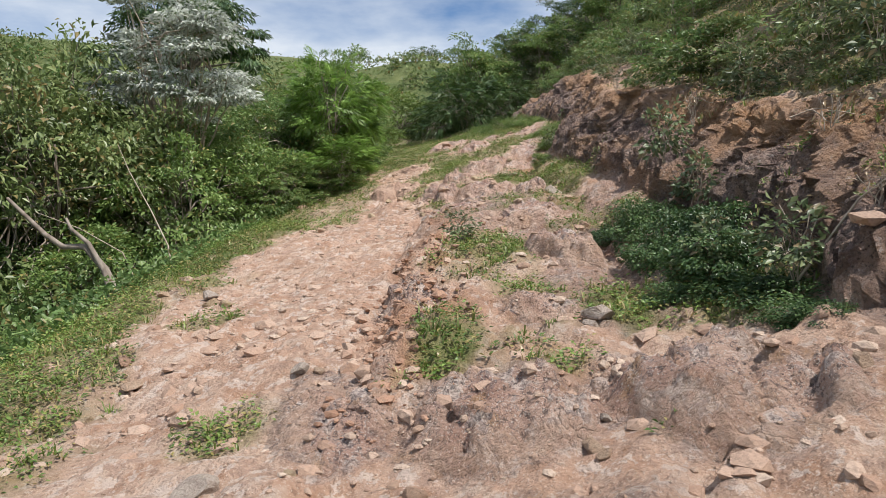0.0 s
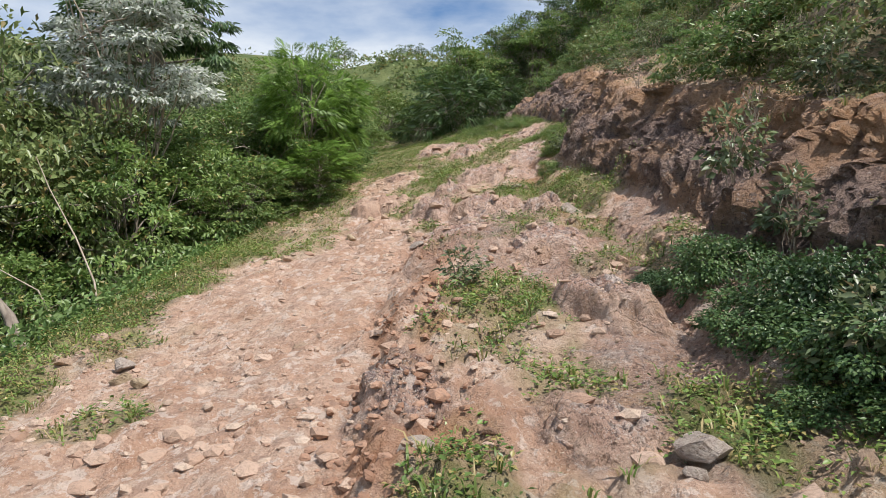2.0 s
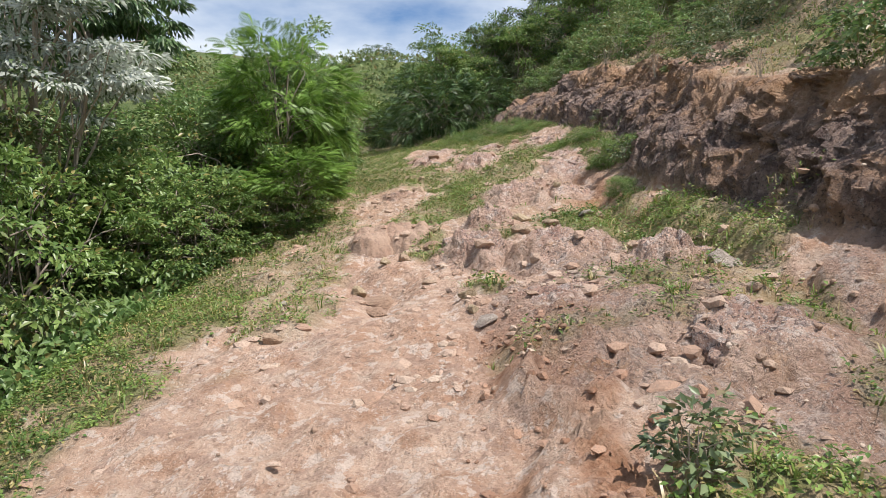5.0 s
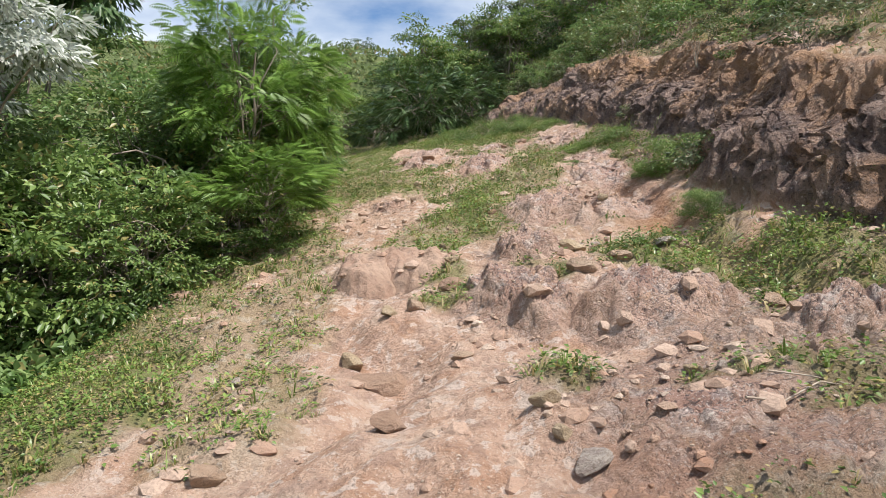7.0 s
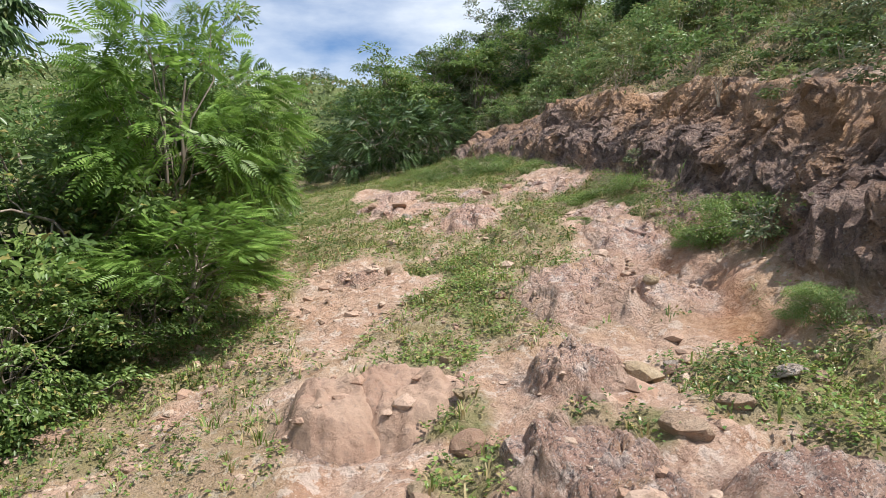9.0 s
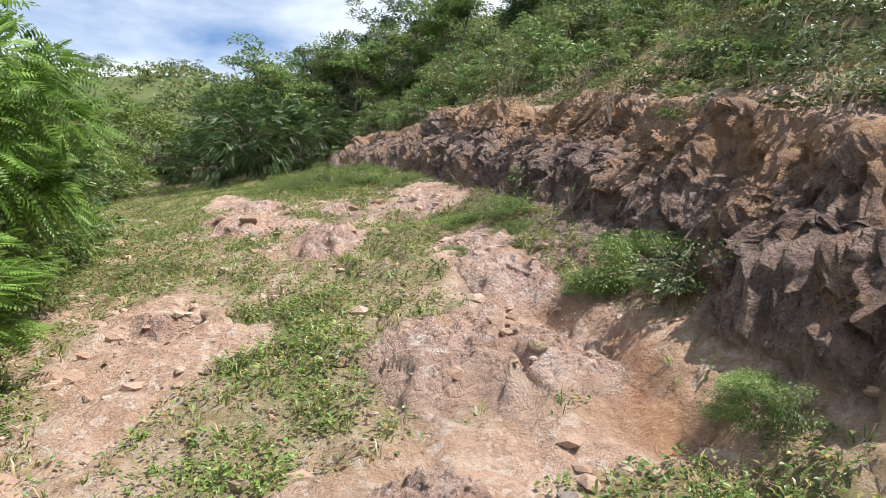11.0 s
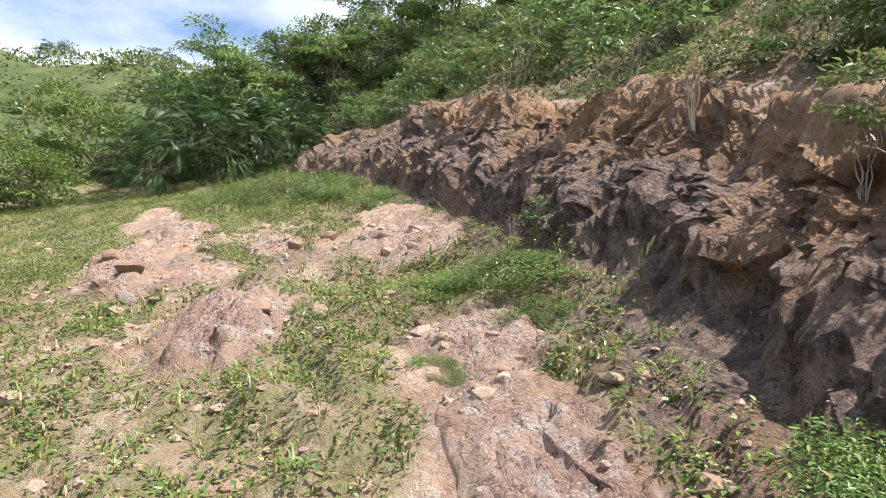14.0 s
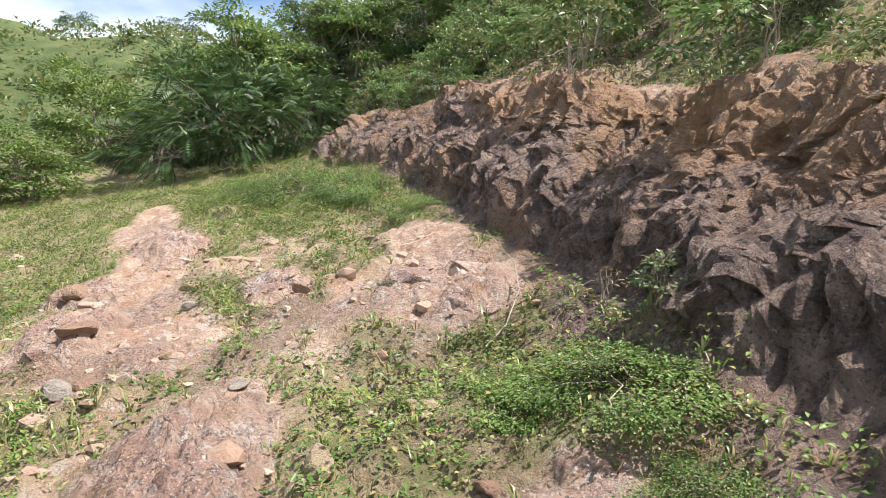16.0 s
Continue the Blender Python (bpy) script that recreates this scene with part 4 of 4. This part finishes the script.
def build_weeds(count, hill, name, material, label):
    x, y, a, out, size, g = scatter(count, 11, 0.065 if not hill else 0.14, -5.0, 8.5 if hill else 4.2, 1.0, 34, 1.2, hill)
    n = len(x)
    rise = (1 - out * 0.75) * size * (0.045 + 0.07 * g) * (1.7 if hill else 1.0)
    z = surface(x, y) + rise * rng.uniform(0.25, 1.0, n)
    way = np.stack([np.cos(a), np.sin(a), 0.75 - 0.95 * out + rng.normal(0, 0.2, n)], 1)
    up = np.stack([rng.normal(0, 0.3, n), rng.normal(0, 0.3, n), np.ones(n)], 1)
    s = rng.uniform(0.7, 1.3, n) * (0.55 + 0.4 * size) * (1.7 if hill else 1.0)
    v, f = leaf_arrays(np.stack([x, y, z], 1), way, up, 0.031 * s, 0.019 * s)
    tagged(new(name, raw_mesh(name, v, f, material)), label, "weeds", kind="stuff")


build_grass(225000)
build_weeds(560000, False, "weeds", WEED, "low leafy green weeds growing in tufts on the dirt")
build_weeds(150000, True, "hillside_weeds", LEAF_GREY, "grey-green weeds covering the slope above the bank")

# ---- trees and bushes of the ravine ----
def settle(root, places, label, category, group=""):
    tagged(root, label, category, group)
    for x, y, turn, size, tall in places[1:]:
        copy_thing(root, spot(x, y, turn, size, tall))
    root.matrix_basis = spot(*places[0])


settle(plant("silver_tree", LEAF_SILVER, 1, 6.7, 1.45, 3.3, 95, 170, 0.115, 0.042, 0.30, bark=TWIG, stems=5, stem_r=0.06, droop=0.35, splay=0.6, flat=0.30),
       [(-5.45, 14.1, 20, 1.0, 1.0)],
       "tree with pale silvery leaves growing in the ravine", "tree")
settle(plant("broadleaf_tree", LEAF_GREEN, 2, 5.2, 2.1, 0.1, 130, 120, 0.125, 0.052, 0.22, stems=4, stem_r=0.06, droop=0.35),
       [(-4.3, 17.6, 0, 0.92, 0.88), (-2.7, 20.0, 120, 0.60, 0.95), (-7.2, 10.9, 60, 0.85, 0.85), (-6.2, 12.6, 250, 0.65, 0.8), (-6.6, 17.8, 330, 1.0, 1.12), (-8.0, 15.8, 80, 1.1, 1.1),
        (-8.6, 7.6, 90, 0.75, 0.85), (-3.7, 23.0, 40, 0.62, 0.85), (-3.0, 17.5, 200, 0.58, 1.15), (-10.6, 13.0, 210, 1.1, 0.95)],
       "dense green broadleaf tree standing in the ravine", "tree", "trees along the ravine")
settle(plant("leafy_bush", LEAF_MID, 3, 3.0, 1.7, -0.4, 100, 95, 0.105, 0.050, 0.23, stems=5, stem_r=0.04, droop=0.3),
       [(-4.2, 14.6, 0, 0.9, 1.05), (-3.0, 16.3, 220, 0.5, 1.15), (-2.75, 15.3, 30, 0.40, 0.8), (-3.35, 14.3, 100, 0.5, 0.9), (-3.7, 16.2, 80, 0.9, 1.1), (-5.6, 10.6, 160, 0.85, 0.95), (-3.0, 18.6, 250, 0.7, 1.0), (-5.2, 15.4, 300, 1.1, 1.1), (-7.2, 8.8, 20, 1.0, 0.95),
        (-5.0, 12.6, 140, 0.9, 1.25), (-4.5, 7.2, 70, 0.45, 0.6), (-2.9, 20.6, 10, 0.75, 1.1), (-7.4, 12.6, 190, 1.2, 1.2)],
       "green leafy bush at the edge of the ravine", "bush", "bushes along the ravine")
settle(plant("olive_bush", LEAF_OLIVE, 4, 3.4, 1.9, 0.1, 105, 95, 0.105, 0.044, 0.23, stems=5, stem_r=0.04, droop=0.4),
       [(-8.2, 9.4, 0, 1.45, 1.3), (-9.6, 11.4, 100, 1.7, 1.35), (-7.0, 6.4, 200, 0.9, 1.0), (-6.9, 11.6, 290, 1.25, 1.45), (-8.6, 13.2, 30, 1.5, 1.5), (-6.0, 13.4, 170, 1.1, 1.3), (-11.5, 10.0, 40, 1.4, 1.45), (-12.5, 16.0, 150, 1.6, 1.5), (-9.6, 13.8, 220, 1.3, 1.35)],
       "olive-green scrubby bush with dry twigs in the ravine", "bush", "bushes along the ravine")
settle(plant("feathery_tree", LEAF_FERN, 5, 4.0, 1.5, 0.7, 46, 22, 0.34, 0.05, 0.30, stems=3, stem_r=0.045, kind="frond", droop=0.3),
       [(-2.65, 16.5, 0, 0.74, 1.14), (-2.35, 15.45, 140, 0.56, 0.60), (-2.3, 17.4, 250, 0.48, 1.2)],
       "young tree with bright green feathery leaves beside the track", "tree", "feathery trees beside the track")
settle(plant("tall_tree", LEAF_DARK, 6, 9.5, 2.0, 5.6, 80, 150, 0.20, 0.06, 0.26, stems=1, stem_r=0.14, droop=0.9, splay=0.1),
       [(-7.0, 18.7, 0, 0.95, 1.0)],
       "tall dark tree with drooping leaves rising behind the bushes", "tree")
settle(plant("bare_tree", LEAF_GREY, 7, 6.5, 2.4, 2.2, 110, 22, 0.12, 0.04, 0.30, stems=4, stem_r=0.06, bark=TWIG, droop=0.2),
       [(-10.0, 15.2, 0, 1.0, 1.1), (-8.4, 13.4, 120, 0.7, 1.0)],
       "thin-leaved tree with pale bare twigs against the sky", "tree", "thin trees in the ravine")

# ---- end of the track and the hillside ----
settle(plant("spreading_bush", LEAF_DARK, 8, 3.1, 2.3, -0.6, 50, 20, 0.42, 0.05, 0.28, stems=5, stem_r=0.05, kind="frond", droop=0.35),
       [(1.3, 34.0, 0, 1.0, 0.95), (-0.6, 36.4, 120, 0.7, 0.85), (3.2, 35.2, 60, 0.8, 1.0)],
       "dark green spreading bush where the track bends away", "bush", "bushes at the end of the track")
settle(plant("light_bush", LEAF_LIGHT, 9, 2.6, 1.9, -0.7, 70, 130, 0.13, 0.06, 0.28, stems=5, stem_r=0.04),
       [(-3.2, 33.5, 0, 0.85, 0.75), (-5.6, 30.0, 70, 0.8, 0.75), (-6.5, 34.0, 200, 1.2, 1.0), (0.6, 38.5, 20, 1.0, 1.0), (-9.0, 38.0, 110, 1.5, 1.1), (-2.5, 40.0, 300, 1.2, 1.0)],
       "light yellow-green bush on the grassy slope", "bush", "light bushes beyond the track")
settle(plant("hill_tree", LEAF_MID, 10, 6.0, 2.4, -0.9, 90, 110, 0.20, 0.085, 0.27, stems=3, stem_r=0.09, droop=0.35),
       [(2.0, 38.2, 0, 0.85, 0.95), (1.2, 42.0, 80, 0.7, 0.8), (5.4, 37.6, 160, 0.78, 0.9), (8.6, 35.0, 250, 0.8, 0.9), (11.5, 32.0, 30, 0.9, 0.95), (4.8, 42.5, 120, 0.9, 0.95)],
       "green tree standing on the hillside above the track", "tree", "trees on the hillside")
settle(plant("dark_hill_tree", LEAF_DARK, 11, 6.4, 2.3, -0.9, 90, 105, 0.19, 0.08, 0.27, stems=3, stem_r=0.09),
       [(8.0, 38.5, 0, 0.85, 0.95), (15.5, 28.0, 90, 0.85, 0.9), (18.5, 21.5, 180, 0.8, 0.8), (18.0, 15.5, 260, 0.75, 0.7), (17.5, 9.0, 20, 0.75, 0.7), (10.4, 31.0, 130, 0.62, 0.9)],
       "dark green tree on top of the hillside", "tree", "dark trees on the hillside")
settle(plant("pale_hill_tree", LEAF_GREY, 12, 6.0, 2.2, 0.0, 80, 150, 0.15, 0.06, 0.27, stems=3, stem_r=0.08),
       [(4.3, 38.4, 0, 0.72, 1.0), (7.4, 42.0, 80, 0.9, 1.0)],
       "pale grey-green tree on the hillside", "tree", "trees on the hillside")
settle(plant("wispy_tree", LEAF_DARK, 13, 4.2, 2.0, 1.0, 50, 70, 0.17, 0.07, 0.26, stems=2, stem_r=0.07),
       [(0.4, 41.0, 0, 0.85, 1.0), (-8.5, 69.0, 210, 0.65, 0.75), (-1.8, 68.0, 60, 0.7, 0.75)],
       "thin flat-topped tree standing out against the sky", "tree", "thin trees on the skyline")

grey = plant("hill_shrub", LEAF_GREY, 14, 1.1, 0.75, 0.0, 24, 42, 0.100, 0.044, 0.28, stems=5, stem_r=0.012, limbs=5, crown_name="foliage", trunk_name="branchwork", bark=TWIG)
green = plant("hill_shrub", LEAF_GREEN, 15, 1.2, 0.8, 0.0, 24, 42, 0.105, 0.050, 0.28, stems=5, stem_r=0.012, limbs=5, crown_name="foliage", trunk_name="branchwork", bark=TWIG)
olive = plant("hill_shrub", LEAF_OLIVE, 25, 1.3, 0.85, 0.0, 24, 42, 0.110, 0.054, 0.28, stems=5, stem_r=0.012, limbs=5, crown_name="foliage", trunk_name="branchwork", bark=TWIG)
spots = {0: [], 1: [], 2: []}
r5 = np.random.default_rng(55)
for k in range(900):
    y = r5.uniform(3.0, 34.0)
    rise = 1.15 + 11.5 * r5.uniform(0, 1) ** 1.15
    x = float(bank_line(np.array([y]))[0]) + rise
    thick = float(fbm(np.array([x * 0.45]), np.array([y * 0.45]), 2, 77)[0])
    if thick + rise * 0.14 + smooth(22, 30, y) * 0.6 > -0.35 and sum(len(v) for v in spots.values()) < 330:
        spots[k % 3].append((x, y, r5.uniform(0, 360), r5.uniform(0.45, 1.05) * (0.75 + 0.08 * rise), r5.uniform(0.75, 1.15)))
settle(grey, spots[0], "grey-green scrubby shrub on the slope above the cut bank", "shrub", "shrubs on the slope")
settle(green, spots[1], "green leafy shrub on the slope above the cut bank", "shrub", "shrubs on the slope")

settle(olive, spots[2], "olive-green shrub on the slope above the cut bank", "shrub", "shrubs on the slope")
settle(plant("dry_twig", STRAW, 26, 0.6, 0.32, 0.05, 16, 3, 0.06, 0.02, 0.3, stems=5, stem_r=0.007, crown_name="foliage", trunk_name="branchwork", bark=TWIG),
       [(2.95, 5.2, 0, 1.0, 0.9), (3.1, 8.4, 80, 1.0, 0.8), (3.1, 12.0, 150, 0.9, 0.8), (4.2, 17.6, 220, 1.0, 0.8), (4.5, 21.5, 300, 1.0, 0.9), (3.9, 16.0, 20, 0.9, 0.8), (2.5, 3.9, 100, 0.8, 0.6), (3.35, 18.9, 260, 0.7, 0.7)],
       "small dry leafless shrub with pale twigs on the bank", "shrub", "dry twigs on the bank")

# ---- bushes and weeds against the foot of the bank ----
settle(plant("bank_bush", LEAF_MID, 16, 0.55, 0.62, -0.22, 50, 290, 0.032, 0.014, 0.32, stems=9, stem_r=0.008, crown_name="foliage", trunk_name="branchwork", bark=TWIG, droop=0.5),
       [(2.6, 14.6, 0, 0.85, 0.85), (2.35, 15.0, 130, 0.45, 0.7), (2.0, 13.0, 90, 0.45, 0.8),
        (1.95, 17.0, 10, 0.3, 0.7)],
       "bushy green weeds heaped against the foot of the bank", "bush", "bushes at the foot of the bank")
settle(plant("creeping_bush", LEAF_MID, 17, 0.34, 0.75, -0.20, 48, 240, 0.027, 0.015, 0.28, stems=9, stem_r=0.007, crown_name="foliage", trunk_name="branchwork", bark=TWIG, droop=0.3),
       [(3.0, 18.05, 0, 0.9, 0.55), (2.5, 18.5, 120, 0.65, 0.6), (2.9, 17.3, 220, 0.55, 0.7), (3.0, 24.6, 300, 1.0, 1.0), (2.4, 26.5, 40, 1.2, 1.0), (1.6, 27.5, 140, 1.1, 0.9), (3.2, 22.6, 80, 0.6, 0.9)],
       "low creeping green weeds spreading over the dirt", "bush", "low weeds beside the bank")
settle(plant("tall_weed", LEAF_GREY, 18, 0.8, 0.26, 0.12, 22, 14, 0.085, 0.042, 0.4, stems=4, stem_r=0.006, crown_name="foliage", trunk_name="branchwork", bark=TWIG, droop=0.1),
       [(2.35, 7.2, 0, 0.9, 1.2), (2.45, 6.5, 100, 0.9, 1.0), (2.2, 4.2, 210, 0.9, 0.9), (1.95, 4.9, 300, 0.8, 0.9), (0.2, 7.35, 45, 0.7, 0.75), 
        (2.35, 14.1, 200, 0.7, 0.9), (3.6, 5.6, 20, 1.0, 0.9), (3.4, 7.6, 120, 1.0, 0.9), (2.35, 20.4, 260, 0.35, 0.4), (3.3, 18.3, 50, 0.6, 0.7)],
       "tall thin weed with pale leaves growing by the bank", "weed", "tall weeds by the bank")


# dark green bushes; the darker leaf colour also stands in for the bank's shade
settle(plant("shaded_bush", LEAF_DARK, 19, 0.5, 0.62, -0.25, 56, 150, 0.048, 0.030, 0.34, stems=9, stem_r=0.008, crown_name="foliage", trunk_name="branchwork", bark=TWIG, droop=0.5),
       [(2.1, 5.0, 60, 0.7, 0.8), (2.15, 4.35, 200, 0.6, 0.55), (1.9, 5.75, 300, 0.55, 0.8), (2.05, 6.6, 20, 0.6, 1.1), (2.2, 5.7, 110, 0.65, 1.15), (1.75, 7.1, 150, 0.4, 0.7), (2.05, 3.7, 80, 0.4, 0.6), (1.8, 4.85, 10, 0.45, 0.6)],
       "dark green leafy bush, coloured darker for shade, at the foot of the bank", "bush", "shaded bushes at the foot of the bank")


# ---- undergrowth and distant scrub ----
def build_undergrowth(count):
    y = rng.uniform(2, 34, count)
    x = along(y, LIP_X) - 0.5 - 6.5 * rng.uniform(0, 1, count) ** 1.3
    z = land(x, y)[0] + rng.uniform(0, 1, count) ** 1.2 * (0.18 + 1.35 * smooth(0.3, 2.2, along(y, LIP_X) - x))
    base = np.stack([x, y, z], 1)
    way = random_dirs(count, rng) + np.array([0.2, -0.2, 0.1])
    up = np.array([0, 0, 1.0]) + rng.normal(0, 0.5, (count, 3))
    s = rng.uniform(0.6, 1.4, count)
    v, f = leaf_arrays(base, way, up, 0.095 * s, 0.045 * s)
    tagged(new("undergrowth", raw_mesh("undergrowth", v, f, LEAF_GREEN)), "tangled green undergrowth covering the ravine side", "undergrowth", kind="stuff")


def build_scrub(clumps, leaves):
    y = rng.uniform(30, 66, clumps)
    x = rng.uniform(-60, 45, clumps)
    ok = (y > 46) | (x < -9) | (x > 9)
    x, y = x[ok], y[ok]
    n = len(x)
    z = land(x, y, False)[0]
    c = np.stack([x, y, z], 1)
    size = 0.25 + 0.8 * rng.uniform(0, 1, n) ** 2
    which = np.repeat(np.arange(n), leaves)
    out = random_dirs(len(which), rng)
    out[:, 2] = np.abs(out[:, 2])
    base = c[which] + out * size[which][:, None] * np.array([1.2, 1.2, 0.9])
    s = rng.uniform(0.7, 1.3, len(which))
    v, f = leaf_arrays(base, out + rng.normal(0, 0.5, out.shape), out + np.array([0, 0, 1.0]), 0.30 * s, 0.17 * s)
    tagged(new("distant_scrub", raw_mesh("distant_scrub", v, f, LEAF_OLIVE)), "yellow-green scrub covering the distant hills", "scrub", kind="stuff")


build_undergrowth(70000)
build_scrub(3000, 18)


# ---- dry sticks ----
def stick(points, thick, label, level=False, bark=None):
    p = np.array(points, float)
    if not level:
        p[:, 2] += surface(p[:, 0], p[:, 1])
    foot = p[0].copy()
    ob = new("stick", raw_mesh("stick", *tube(p - foot, np.linspace(thick, thick * 0.4, len(p)), 6), bark or TWIG))
    ob.location = foot
    tagged(ob, label, "stick", "dry sticks")


stick([(0.42, 9.75, 0.02), (0.62, 9.8, 0.03), (0.82, 9.86, 0.03), (0.98, 9.9, 0.02)], 0.006, "thin dry stick lying on the dirt")
stick([(0.66, 9.98, 0.02), (0.84, 9.96, 0.03), (1.0, 9.9, 0.02)], 0.005, "thin dry stick lying on the dirt")
stick([(2.6, 19.0, 0.02), (2.75, 19.05, 0.05), (2.95, 19.3, 0.08), (3.05, 19.6, 0.15), (2.95, 19.9, 0.3)], 0.006, "pale dry vine hanging down the bank")
stick([(2.2, 4.2, 0.05), (2.45, 4.0, 0.05), (2.6, 3.8, 0.08)], 0.010, "bent dry twig at the foot of the bank")
stick([(-4.1, 8.85, 0.05), (-4.5, 9.0, 0.81), (-4.76, 9.0, 1.12), (-5.07, 9.02, 1.12), (-5.32, 9.05, 1.29), (-5.54, 9.1, 1.48), (-5.9, 9.2, 1.78)], 0.06, "grey fallen branch leaning out of the ravine", True, BARK)
stick([(-4.2, 8.8, -0.05), (-4.49, 8.95, 0.80), (-4.69, 8.95, 1.17), (-4.91, 8.95, 1.36), (-5.0, 9.0, 1.5)], 0.045, "grey fallen branch leaning out of the ravine", True, BARK)
stick([(-3.7, 9.3, 0.6), (-3.9, 9.6, 1.1), (-4.3, 10.0, 1.6), (-4.7, 10.2, 2.2), (-4.9, 10.3, 2.6)], 0.014, "pale thin dead vine hanging over the bushes", True)
stick([(-4.3, 9.7, 0.3), (-4.6, 9.7, 1.0), (-5.2, 9.7, 1.35), (-5.9, 9.8, 1.6)], 0.012, "pale thin dead vine hanging over the bushes", True)
